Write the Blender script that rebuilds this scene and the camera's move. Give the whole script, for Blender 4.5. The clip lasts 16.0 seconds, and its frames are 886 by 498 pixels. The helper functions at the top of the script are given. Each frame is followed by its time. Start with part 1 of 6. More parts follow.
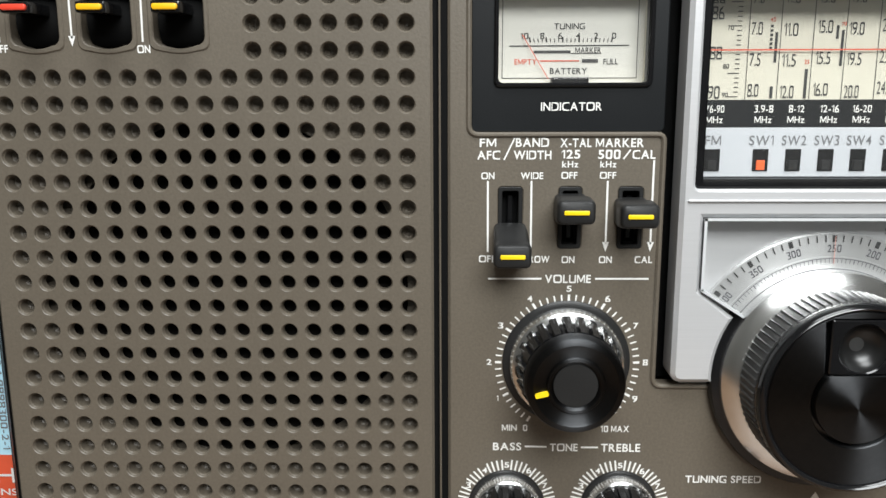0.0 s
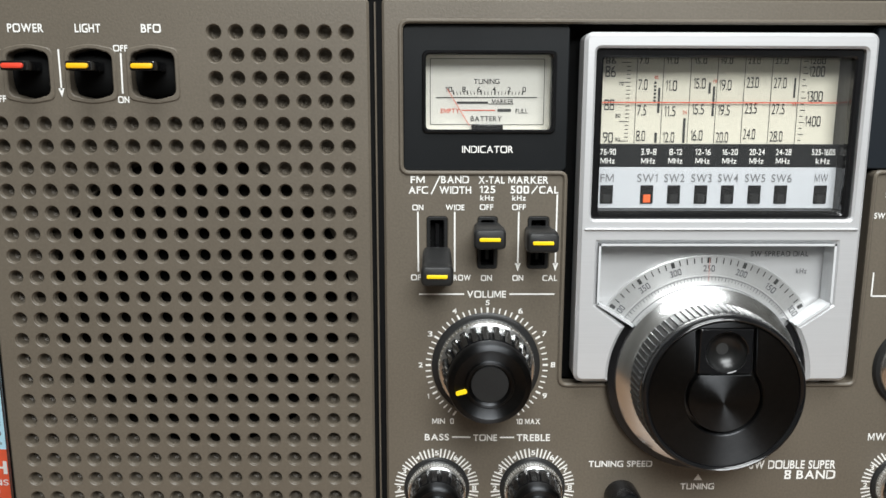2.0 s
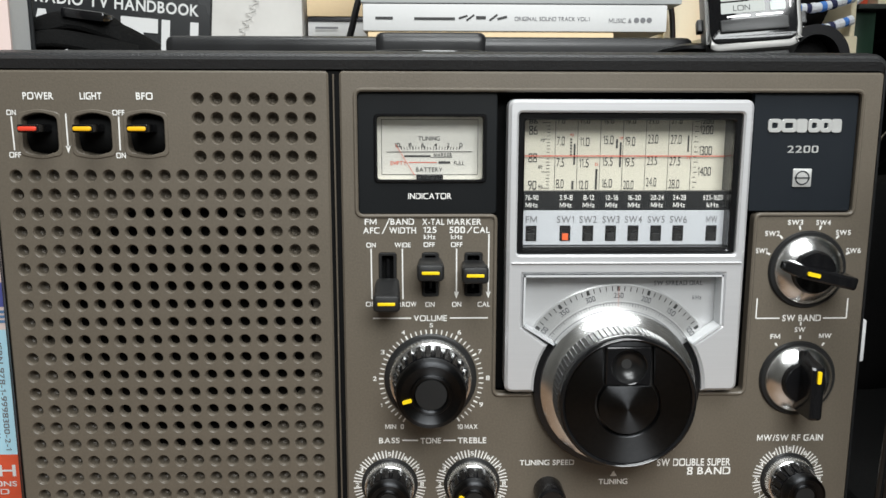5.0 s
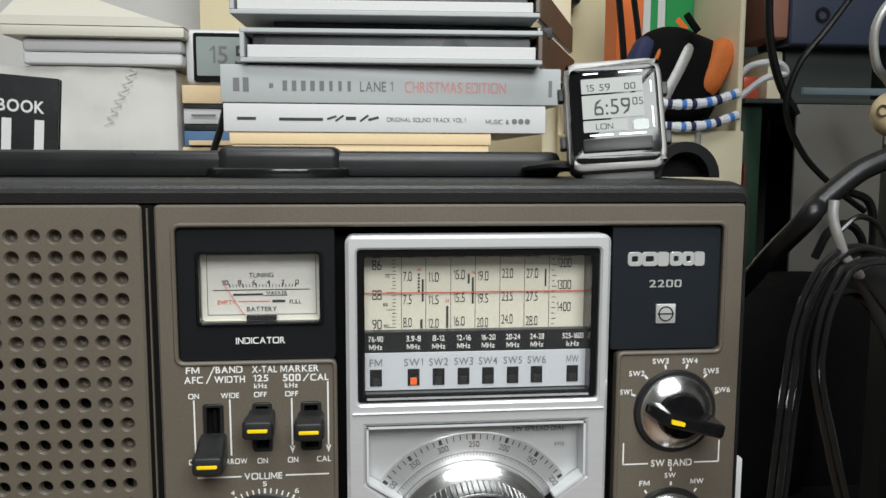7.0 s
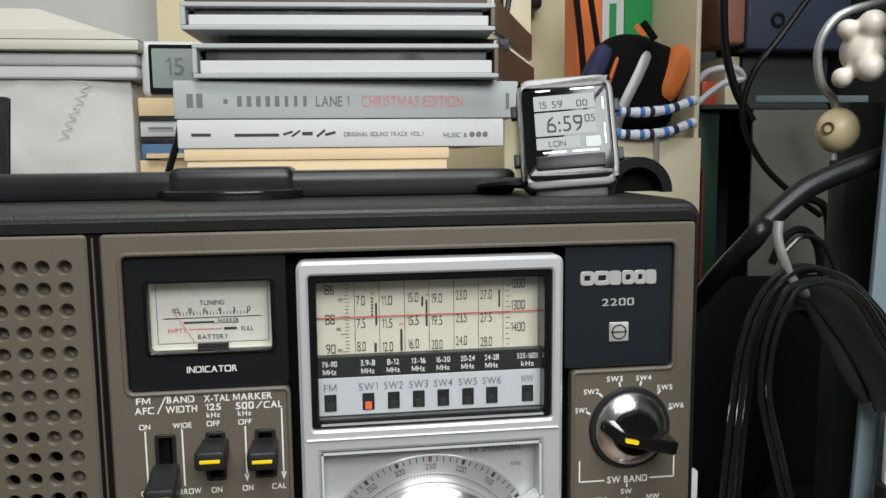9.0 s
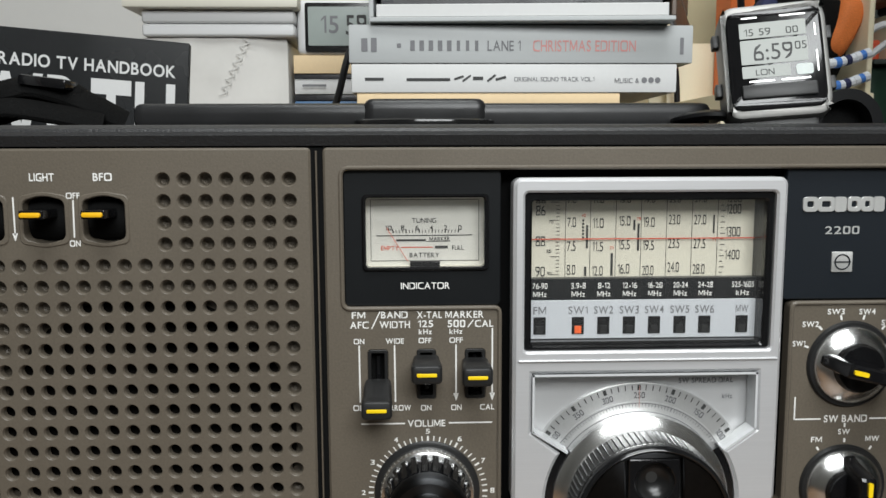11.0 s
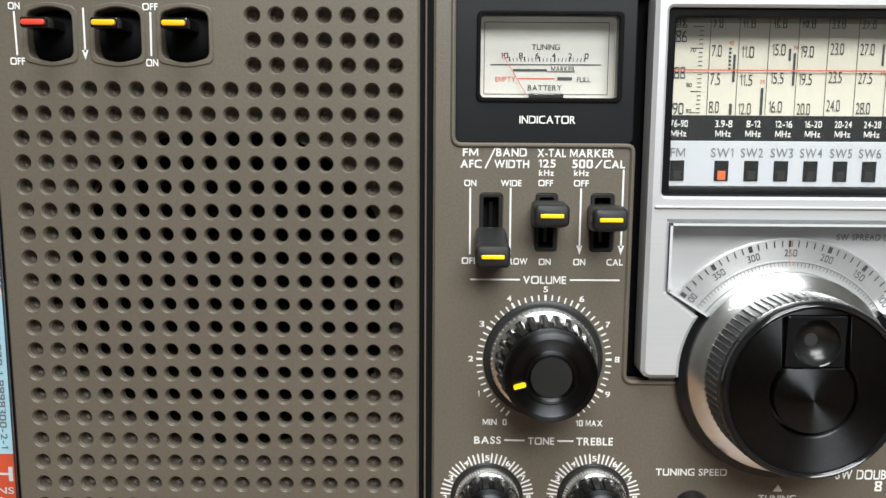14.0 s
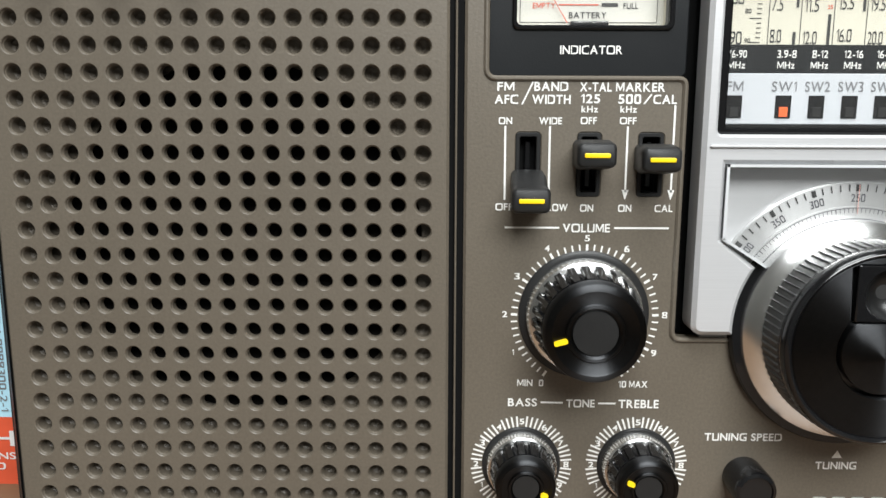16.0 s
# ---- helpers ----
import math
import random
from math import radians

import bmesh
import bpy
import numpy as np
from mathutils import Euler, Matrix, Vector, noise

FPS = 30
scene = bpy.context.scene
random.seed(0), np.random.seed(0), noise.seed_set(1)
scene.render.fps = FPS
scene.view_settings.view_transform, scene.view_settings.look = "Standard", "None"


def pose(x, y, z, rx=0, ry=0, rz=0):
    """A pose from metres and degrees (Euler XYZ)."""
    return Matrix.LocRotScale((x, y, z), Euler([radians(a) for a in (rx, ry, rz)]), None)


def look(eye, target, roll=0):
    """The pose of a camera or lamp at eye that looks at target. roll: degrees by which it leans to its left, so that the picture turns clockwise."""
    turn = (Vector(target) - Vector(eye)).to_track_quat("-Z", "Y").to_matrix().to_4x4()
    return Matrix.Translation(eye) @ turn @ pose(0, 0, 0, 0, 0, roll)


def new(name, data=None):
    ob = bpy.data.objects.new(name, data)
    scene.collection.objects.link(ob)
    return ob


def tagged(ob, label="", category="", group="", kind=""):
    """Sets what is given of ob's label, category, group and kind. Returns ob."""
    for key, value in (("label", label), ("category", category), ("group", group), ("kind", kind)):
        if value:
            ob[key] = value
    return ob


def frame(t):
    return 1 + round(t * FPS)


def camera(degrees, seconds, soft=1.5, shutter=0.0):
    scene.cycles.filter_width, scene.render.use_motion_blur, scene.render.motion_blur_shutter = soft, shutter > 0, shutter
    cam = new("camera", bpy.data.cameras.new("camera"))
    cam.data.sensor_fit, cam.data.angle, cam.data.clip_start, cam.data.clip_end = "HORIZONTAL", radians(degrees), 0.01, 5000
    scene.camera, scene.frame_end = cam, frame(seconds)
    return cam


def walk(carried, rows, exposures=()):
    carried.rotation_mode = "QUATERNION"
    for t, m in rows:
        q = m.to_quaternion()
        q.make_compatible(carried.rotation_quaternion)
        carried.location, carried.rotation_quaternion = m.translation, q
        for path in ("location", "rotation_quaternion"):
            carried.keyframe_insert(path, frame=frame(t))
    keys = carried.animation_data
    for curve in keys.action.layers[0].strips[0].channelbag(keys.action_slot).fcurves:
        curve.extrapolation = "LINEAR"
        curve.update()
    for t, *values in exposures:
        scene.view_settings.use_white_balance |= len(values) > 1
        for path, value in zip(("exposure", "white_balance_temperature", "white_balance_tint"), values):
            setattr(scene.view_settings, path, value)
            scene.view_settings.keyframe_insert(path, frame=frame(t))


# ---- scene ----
cam = camera(59.0, 16.0)
PATH = [
    (0, (0.00436, -0.20313, 0.13480), (-0.00006, 0.04239, 0.08788), -0.159),
    (0.5, (0.00707, -0.21277, 0.13790), (0.00274, 0.03279, 0.09119), -0.121),
    (1, (0.00998, -0.22073, 0.14093), (0.00975, 0.02485, 0.09410), -0.024),
    (1.5, (0.01376, -0.23005, 0.14457), (0.01496, 0.01552, 0.09772), 0.090),
    (2, (0.01727, -0.23835, 0.14672), (0.02023, 0.00740, 0.10095), 0.147),
    (2.5, (0.02031, -0.24609, 0.14975), (0.01952, -0.00031, 0.10401), -0.186),
    (3, (0.02241, -0.25371, 0.15236), (0.02207, -0.00781, 0.10725), -0.295),
    (5.3, (0.03548, -0.28086, 0.16615), (0.04222, -0.03446, 0.12443), 0.139),
    (5.5, (0.03937, -0.27986, 0.16996), (0.04550, -0.03336, 0.12872), 0.147),
    (6, (0.04993, -0.26872, 0.18294), (0.05925, -0.02200, 0.14366), 0.245),
    (6.5, (0.05692, -0.25727, 0.18525), (0.07274, -0.00966, 0.15457), 0.390),
    (7, (0.06690, -0.25145, 0.19086), (0.09228, -0.00433, 0.16281), 0.201),
    (7.5, (0.07400, -0.25051, 0.19414), (0.10879, -0.00437, 0.16760), -0.015),
    (8, (0.08369, -0.25083, 0.20092), (0.11878, -0.00511, 0.17111), -0.445),
    (10.5, (0.04171, -0.24859, 0.18510), (0.06327, -0.00122, 0.15609), -0.162),
    (11, (0.03068, -0.24584, 0.17418), (0.03943, 0.00225, 0.14459), -0.217),
    (11.5, (0.02105, -0.23860, 0.16320), (0.02248, 0.00903, 0.12892), -0.029),
    (12, (0.01596, -0.23442, 0.15166), (0.01732, 0.01352, 0.11966), 0.078),
    (12.5, (0.01066, -0.22916, 0.14209), (0.00913, 0.01872, 0.10960), 0.085),
    (13, (0.00791, -0.22530, 0.13621), (0.00860, 0.02263, 0.10411), 0.287),
    (13.5, (0.00642, -0.22218, 0.13185), (0.00633, 0.02572, 0.09952), 0.370),
    (14, (0.00476, -0.21919, 0.12696), (0.00492, 0.02845, 0.09269), 0.391),
    (14.5, (0.00386, -0.21489, 0.12254), (0.00436, 0.03247, 0.08628), 0.492),
    (15, (0.00319, -0.21033, 0.12015), (0.00354, 0.03620, 0.07861), 0.388),
    (15.5, (0.00108, -0.20517, 0.11863), (0.00122, 0.04138, 0.07724), 0.403),
    (16, (-0.00133, -0.20115, 0.11788), (-0.00372, 0.04500, 0.07422), 0.236),
]
walk(cam, [(t, look(eye, target, roll)) for t, eye, target, roll in PATH], [(0, 0.20), (2, 0.15), (3, 0.14), (5.5, -0.08), (8, -0.32), (10.5, -0.33), (11, -0.27), (11.5, -0.08), (13, 0.18), (14, 0.26), (16, 0.32)])

# ---- light ----
world = bpy.data.worlds.new("room_world")
scene.world = world
world.use_nodes = True
world.node_tree.nodes["Background"].inputs[0].default_value = (0.9, 0.95, 1.0, 1)
world.node_tree.nodes["Background"].inputs[1].default_value = 0.012


def area_lamp(name, m, sx, sy, watts, colour):
    d = bpy.data.lights.new(name, "AREA")
    d.shape, d.size, d.size_y, d.energy, d.color = "RECTANGLE", sx, sy, watts, colour
    ob = new(name, d)
    ob.matrix_world = m
    return ob


LAMP_COLOUR = (0.955, 0.99, 0.995)
# first one is an added fill light that keeps the recessed dials evenly lit
tagged(area_lamp("added_fill_glow", look((0.17, -0.60, 0.55), (0.08, 0.02, 0.12)), 0.50, 0.28, 7.0, LAMP_COLOUR), kind="structure")
tagged(area_lamp("ceiling_light_glow", look((0.05, -0.92, 1.94), (0.05, -0.90, 0.0)), 1.1, 0.8, 36.0, LAMP_COLOUR), kind="structure")

# ---- materials ----


def surface(name, base, rough=0.5, metal=0.0, grain=(900, 0.06), stain=(25, 0.08), bump=(1500, 0.05), coat=0.0, stretch=None, random_amount=0.0, aniso=0.0):
    """A painted, moulded or metal surface with fine grain, broad uneven tone and relief."""
    m = bpy.data.materials.new(name)
    m.use_nodes = True
    nt = m.node_tree
    b = nt.nodes["Principled BSDF"]
    b.inputs["Metallic"].default_value = metal
    b.inputs["Coat Weight"].default_value = coat
    b.inputs["Anisotropic"].default_value = aniso
    if aniso:
        tg = nt.nodes.new("ShaderNodeTangent")
        tg.direction_type, tg.axis = "RADIAL", "Y"
        nt.links.new(tg.outputs[0], b.inputs["Tangent"])
        b.inputs["Anisotropic Rotation"].default_value = 0.25
    co = nt.nodes.new("ShaderNodeTexCoord")
    out = co.outputs["Object"]
    if stretch:
        mp = nt.nodes.new("ShaderNodeMapping")
        mp.inputs["Scale"].default_value = stretch
        nt.links.new(out, mp.inputs["Vector"])
        out = mp.outputs["Vector"]

    def noise_tex(scale, detail=3.0):
        n = nt.nodes.new("ShaderNodeTexNoise")
        n.inputs["Scale"].default_value, n.inputs["Detail"].default_value = scale, detail
        nt.links.new(out, n.inputs["Vector"])
        return n.outputs["Fac"]

    def maths(op, a, v):
        n = nt.nodes.new("ShaderNodeMath")
        n.operation = op
        nt.links.new(a, n.inputs[0])
        if isinstance(v, (int, float)):
            n.inputs[1].default_value = v
        else:
            nt.links.new(v, n.inputs[1])
        return n.outputs[0]

    g = maths("MULTIPLY", maths("SUBTRACT", noise_tex(grain[0]), 0.5), grain[1] * 2)
    s = maths("MULTIPLY", maths("SUBTRACT", noise_tex(stain[0]), 0.5), stain[1] * 2)
    f = maths("ADD", maths("ADD", g, s), 1.0)
    if random_amount:
        oi = nt.nodes.new("ShaderNodeObjectInfo")
        f = maths("ADD", f, maths("MULTIPLY", maths("SUBTRACT", oi.outputs["Random"], 0.5), random_amount))
    mix = nt.nodes.new("ShaderNodeVectorMath")
    mix.operation = "SCALE"
    mix.inputs[0].default_value = base
    nt.links.new(f, mix.inputs["Scale"])
    nt.links.new(mix.outputs[0], b.inputs["Base Color"])
    r = maths("ADD", maths("MULTIPLY", s, 0.8), rough)
    nt.links.new(r, b.inputs["Roughness"])
    if bump[1]:
        bn = nt.nodes.new("ShaderNodeBump")
        bn.inputs["Strength"].default_value, bn.inputs["Distance"].default_value = bump[1], 0.0005
        nt.links.new(noise_tex(bump[0], 2.0), bn.inputs["Height"])
        nt.links.new(bn.outputs[0], b.inputs["Normal"])
    return m


def clear(name, tint=(1, 1, 1), gloss=1.0, rough=0.02, haze=0.0):
    """Thin clear plastic: see-through, a little dusty, with a sheen that grows towards grazing."""
    m = bpy.data.materials.new(name)
    m.use_nodes = True
    nt = m.node_tree
    nt.nodes.remove(nt.nodes["Principled BSDF"])
    t, g, mx, fr = (nt.nodes.new("ShaderNode" + k) for k in ("BsdfTransparent", "BsdfGlossy", "MixShader", "Fresnel"))
    t.inputs[0].default_value = (*tint, 1)
    g.inputs["Roughness"].default_value = rough
    g.inputs["Color"].default_value = (gloss, gloss, gloss, 1)
    fr.inputs[0].default_value = 1.45
    hz, hm = nt.nodes.new("ShaderNodeBsdfDiffuse"), nt.nodes.new("ShaderNodeMixShader")
    hz.inputs[0].default_value, hm.inputs[0].default_value = (0.75, 0.75, 0.75, 1), haze
    nt.links.new(t.outputs[0], hm.inputs[1])
    nt.links.new(hz.outputs[0], hm.inputs[2])
    nt.links.new(fr.outputs[0], mx.inputs[0])
    nt.links.new(hm.outputs[0], mx.inputs[1])
    nt.links.new(g.outputs[0], mx.inputs[2])
    nt.links.new(mx.outputs[0], nt.nodes["Material Output"].inputs[0])
    return m


BROWN = surface("taupe_moulded_plastic", (0.115, 0.0970, 0.0745), 0.43, grain=(1300, 0.24), stain=(26, 0.10), bump=(1500, 0.11))
BLACKCASE = surface("black_pebbled_plastic", (0.0182, 0.0182, 0.0189), 0.42, grain=(1500, 0.2), bump=(1100, 0.5))
GLOSSBLACK = surface("gloss_black_plastic", (0.006, 0.006, 0.0066), 0.13, grain=(800, 0.15), stain=(60, 0.1), bump=(900, 0.02))
SATINBLACK = surface("satin_black_plastic", (0.016, 0.016, 0.016), 0.38, grain=(1800, 0.15), stain=(60, 0.15), bump=(1800, 0.06))
VINYL = surface("black_smooth_vinyl", (0.0143, 0.0143, 0.0149), 0.34, grain=(900, 0.2), stain=(40, 0.2), bump=(900, 0.05))
# pale opaque grey stands in for light caught in the clear acrylic
ACRYLIC = surface("glint_acrylic_edge", (0.55, 0.56, 0.57), 0.22, metal=0.0, grain=(900, 0.05), bump=(900, 0.0))
DIMPLEBLACK = surface("satin_dished_plastic", (0.008, 0.008, 0.008), 0.30, grain=(800, 0.1), bump=(900, 0.0))
POLISHEDBLACK = surface("polished_black_plastic", (0.008, 0.008, 0.008), 0.12, grain=(800, 0.1), bump=(900, 0.0))
TURNEDBLACK = surface("turned_black_metal", (0.040, 0.041, 0.043), 0.42, metal=1.0, grain=(700, 0.15), stain=(60, 0.1), bump=(900, 0.02), aniso=0.93)
# near-black: shade deep in wells, slots and the seam put into colour
PITCH = surface("cavity_shade_black", (0.004, 0.004, 0.004), 0.8, bump=(900, 0.0))
CONE = surface("speaker_cone_paper", (0.012, 0.011, 0.010), 0.9, bump=(700, 0.2))
METERBLACK = surface("black_meter_plate", (0.008, 0.009, 0.010), 0.34, grain=(2000, 0.1), bump=(2000, 0.04))
NAVY = surface("slate_black_plate", (0.012, 0.015, 0.019), 0.36, grain=(2000, 0.08), bump=(2000, 0.04))
SILVER = surface("brushed_aluminium", (0.6216, 0.6216, 0.63), 0.36, metal=0.40, grain=(260, 0.05), stain=(12, 0.03), bump=(700, 0.06), stretch=(0.12, 1, 6))
SILVERDISC = surface("spun_aluminium", (0.629, 0.629, 0.629), 0.30, metal=0.65, grain=(900, 0.06), bump=(900, 0.02), aniso=0.8)
CHROME = surface("chrome_ring", (0.90, 0.90, 0.89), 0.26, metal=1.0, grain=(600, 0.04), stain=(40, 0.05), bump=(900, 0.01), aniso=0.75)
KNURL = surface("grey_knurled_metal", (0.11, 0.11, 0.11), 0.36, metal=0.8, grain=(900, 0.1), bump=(900, 0.04))
WHITEINK = surface("white_printed_ink", (0.76, 0.75, 0.72), 0.6, bump=(900, 0.0))
BLACKINK = surface("black_printed_ink", (0.03, 0.03, 0.03), 0.6, bump=(900, 0.0))
GREYINK = surface("grey_printed_ink", (0.16, 0.16, 0.17), 0.6, bump=(900, 0.0))
REDINK = surface("red_printed_ink", (0.62, 0.10, 0.05), 0.6, bump=(900, 0.0))
FADEDRED = surface("faded_red_line", (0.62, 0.34, 0.30), 0.6, bump=(900, 0.0))
CREAMFACE = surface("cream_dial_card", (0.66, 0.625, 0.52), 0.7, grain=(900, 0.02), stain=(40, 0.04), bump=(900, 0.0))
METERFACE = surface("white_meter_card", (0.58, 0.565, 0.52), 0.7, grain=(900, 0.02), stain=(40, 0.04), bump=(900, 0.0))
FIGURE = surface("soft_grey_figures", (0.11, 0.11, 0.12), 0.6, bump=(900, 0.0))
STRIP = surface("pale_grey_enamel", (0.528, 0.544, 0.576), 0.45, grain=(900, 0.02), bump=(900, 0.01))
YELLOW = surface("yellow_marker_paint", (0.90, 0.62, 0.01), 0.35, grain=(900, 0.03), bump=(900, 0.02))
ORANGEY = surface("amber_marker_paint", (0.85, 0.46, 0.01), 0.35, grain=(900, 0.03), bump=(900, 0.02))
REDMARK = surface("red_marker_paint", (0.72, 0.06, 0.03), 0.35, grain=(900, 0.03), bump=(900, 0.02))
ORANGELAMP = surface("orange_band_flag", (0.85, 0.13, 0.03), 0.4, bump=(900, 0.0))
GLASS = clear("clear_plastic_window", (0.97, 0.97, 0.96), 0.8, haze=0.012)
LOGO = surface("silver_plated_badge", (0.70, 0.70, 0.68), 0.35, metal=0.6, bump=(900, 0.0))
PAPERWHITE = surface("white_card", (0.64, 0.64, 0.632), 0.6, grain=(600, 0.03), stain=(20, 0.05), bump=(500, 0.03))
GREYCARD = surface("pale_grey_card", (0.44, 0.455, 0.455), 0.45, grain=(600, 0.02), stain=(20, 0.04), bump=(500, 0.02))
CREAMCARD = surface("cream_card", (0.80, 0.61, 0.37), 0.65, grain=(500, 0.05), stain=(25, 0.06), bump=(500, 0.05))
CREAMPLASTIC = surface("cream_plastic", (0.78, 0.70, 0.50), 0.45, grain=(600, 0.03), stain=(15, 0.05), bump=(600, 0.03))
BEIGE = surface("beige_plastic", (0.66, 0.63, 0.54), 0.5, grain=(600, 0.03), stain=(15, 0.04), bump=(600, 0.03))
WHITEPLASTIC = surface("white_plastic", (0.6724, 0.6724, 0.6724), 0.4, grain=(600, 0.02), stain=(15, 0.03), bump=(600, 0.02))
WHITEBAG = surface("white_paper_bag", (0.6688, 0.6512, 0.616), 0.6, grain=(300, 0.03), stain=(14, 0.08), bump=(60, 0.5))
BOOKBLACK = surface("black_book_cover", (0.016, 0.017, 0.018), 0.28, grain=(500, 0.1), stain=(20, 0.2), bump=(400, 0.02))
BROWNCARD = surface("dark_brown_card", (0.10, 0.07, 0.05), 0.4, grain=(500, 0.1), bump=(500, 0.04))
DARKPRINT = surface("dark_photo_print", (0.05, 0.05, 0.055), 0.35, grain=(90, 0.6), stain=(30, 0.5), bump=(400, 0.02))
LCD = surface("grey_lcd_glass", (0.33, 0.345, 0.325), 0.5, grain=(500, 0.02), bump=(500, 0.0))
LCDDARK = surface("dim_lcd_glass", (0.30, 0.34, 0.32), 0.2, grain=(500, 0.02), bump=(500, 0.0))
STEEL = surface("brushed_watch_steel", (0.27, 0.265, 0.255), 0.5, metal=1.0, grain=(900, 0.06), bump=(900, 0.03), stretch=(1, 1, 8))
CLOTHBLACK = surface("black_woven_nylon", (0.0048, 0.0048, 0.0048), 0.85, grain=(1400, 0.5), bump=(1300, 0.8))
CLOTHORANGE = surface("orange_nylon", (0.62, 0.16, 0.03), 0.75, grain=(1400, 0.3), bump=(1300, 0.5))
CLOTHBLUE = surface("navy_nylon", (0.02, 0.025, 0.08), 0.75, grain=(1400, 0.3), bump=(1300, 0.5))
ZIP = surface("silver_zip", (0.48, 0.48, 0.46), 0.4, metal=0.4, grain=(1200, 0.3), bump=(1500, 0.6))
ROPEWHITE = surface("white_braided_cord", (0.75, 0.77, 0.80), 0.8, grain=(1500, 0.2), bump=(1400, 0.6))
ROPEBLUE = surface("blue_braided_cord", (0.07, 0.22, 0.62), 0.8, grain=(1500, 0.2), bump=(1400, 0.6))
GREENCARD = surface("green_card", (0.01, 0.28, 0.07), 0.5, grain=(500, 0.04), bump=(500, 0.03))
ORANGECARD = surface("orange_card", (0.78, 0.17, 0.03), 0.5, grain=(500, 0.04), bump=(500, 0.03))
STEELBLUE = surface("grey_blue_painted_steel", (0.18, 0.235, 0.26), 0.42, grain=(700, 0.05), stain=(14, 0.06), bump=(700, 0.08))
WARMGREY = surface("warm_grey_painted_steel", (0.13, 0.123, 0.107), 0.5, grain=(700, 0.06), stain=(14, 0.12), bump=(700, 0.06))
DARKSTEEL = surface("dark_grey_painted_steel", (0.048, 0.055, 0.050), 0.5, grain=(700, 0.06), stain=(14, 0.1), bump=(700, 0.08))
CABLE = surface("black_rubber_cable", (0.0072, 0.0072, 0.0078), 0.35, grain=(800, 0.1), bump=(800, 0.05))
CORD = surface("glossy_black_cord", (0.006, 0.006, 0.006), 0.22, grain=(800, 0.1), bump=(800, 0.02))
WIRE = surface("galvanised_wire", (0.55, 0.55, 0.54), 0.42, metal=0.75, grain=(900, 0.15), bump=(900, 0.1))
WOODBEAD = surface("varnished_beige_bead", (0.62, 0.50, 0.30), 0.4, grain=(300, 0.06), bump=(500, 0.03))
TOYWHITE = surface("ivory_plastic", (0.64, 0.576, 0.496), 0.35, grain=(500, 0.02), bump=(500, 0.02))
WALLPAINT = surface("white_wall_paint", (0.663, 0.6545, 0.629), 0.8, grain=(120, 0.02), stain=(4, 0.04), bump=(150, 0.1))
CREAMWALL = surface("cream_board", (0.74, 0.64, 0.42), 0.6, grain=(120, 0.03), stain=(6, 0.05), bump=(200, 0.05))
# dark tone stands for a dim room, so black parts reflect little
ROOMWALL = surface("darkened_room_wall", (0.24, 0.235, 0.22), 0.8, grain=(120, 0.05), stain=(3, 0.25), bump=(150, 0.1))
DESKWOOD = surface("brown_wood_desk", (0.15, 0.088, 0.048), 0.45, grain=(90, 0.35), stain=(12, 0.15), bump=(120, 0.15), stretch=(0.15, 2.0, 1))
FLOORWOOD = surface("brown_floor_boards", (0.1, 0.09, 0.08), 0.5, grain=(30, 0.3), stain=(3, 0.15), bump=(60, 0.1), stretch=(0.2, 2, 1))
for dull, level in ((CLOTHBLACK, 0.1), (PITCH, 0.1), (CONE, 0.1), (BLACKCASE, 0.45), (METERBLACK, 0.3), (NAVY, 0.3), (VINYL, 0.35), (CABLE, 0.3), (SATINBLACK, 0.3), (BOOKBLACK, 0.4), (DARKSTEEL, 0.2)):
    dull.node_tree.nodes["Principled BSDF"].inputs["Specular IOR Level"].default_value = level
SKYCOVER = surface("pale_blue_cover", (0.42, 0.68, 0.80), 0.35, grain=(500, 0.02), bump=(400, 0.02))
REDCOVER = surface("red_orange_cover", (0.62, 0.09, 0.04), 0.35, grain=(120, 0.25), stain=(40, 0.2), bump=(400, 0.02))
PINKCOVER = surface("pale_pink_cover", (0.72, 0.58, 0.54), 0.35, grain=(500, 0.02), bump=(400, 0.02))
DARKGREEN = surface("dark_green_card", (0.007, 0.032, 0.016), 0.5, grain=(500, 0.1), stain=(40, 0.2), bump=(500, 0.03))
DARKRED = surface("dark_red_print", (0.14, 0.025, 0.018), 0.5, grain=(120, 0.3), stain=(60, 0.3), bump=(400, 0.03))
PURPLE = surface("purple_print", (0.08, 0.09, 0.30), 0.4, bump=(400, 0.0))
BLUEPRINT = surface("blue_print", (0.10, 0.20, 0.36), 0.4, bump=(400, 0.0))

# ---- mesh helpers (front faces look towards -y) ----


def finish(name, bm, material, smooth=True, angle=32):
    bmesh.ops.recalc_face_normals(bm, faces=bm.faces)
    me = bpy.data.meshes.new(name)
    bm.to_mesh(me)
    bm.free()
    me.materials.append(material)
    if smooth:
        me.polygons.foreach_set("use_smooth", [True] * len(me.polygons))
        me.set_sharp_from_angle(angle=radians(angle))
    return me


def thing(name, base, label, category, group="", kind=""):
    ob = new(name)
    ob.empty_display_size = 0.01
    ob.location = base
    return tagged(ob, label, category, group, kind)


def part(name, bm, material, parent, label="", smooth=True, angle=32):
    ob = new(name, finish(name, bm, material, smooth, angle))
    ob.parent = parent
    ob.matrix_parent_inverse = Matrix.Translation(parent.location).inverted() if parent.type == "EMPTY" else Matrix()
    return tagged(ob, label)


def whole(name, bm, material, label, category="", group="", kind="", smooth=True):
    return tagged(new(name, finish(name, bm, material, smooth)), label, category, group, kind)


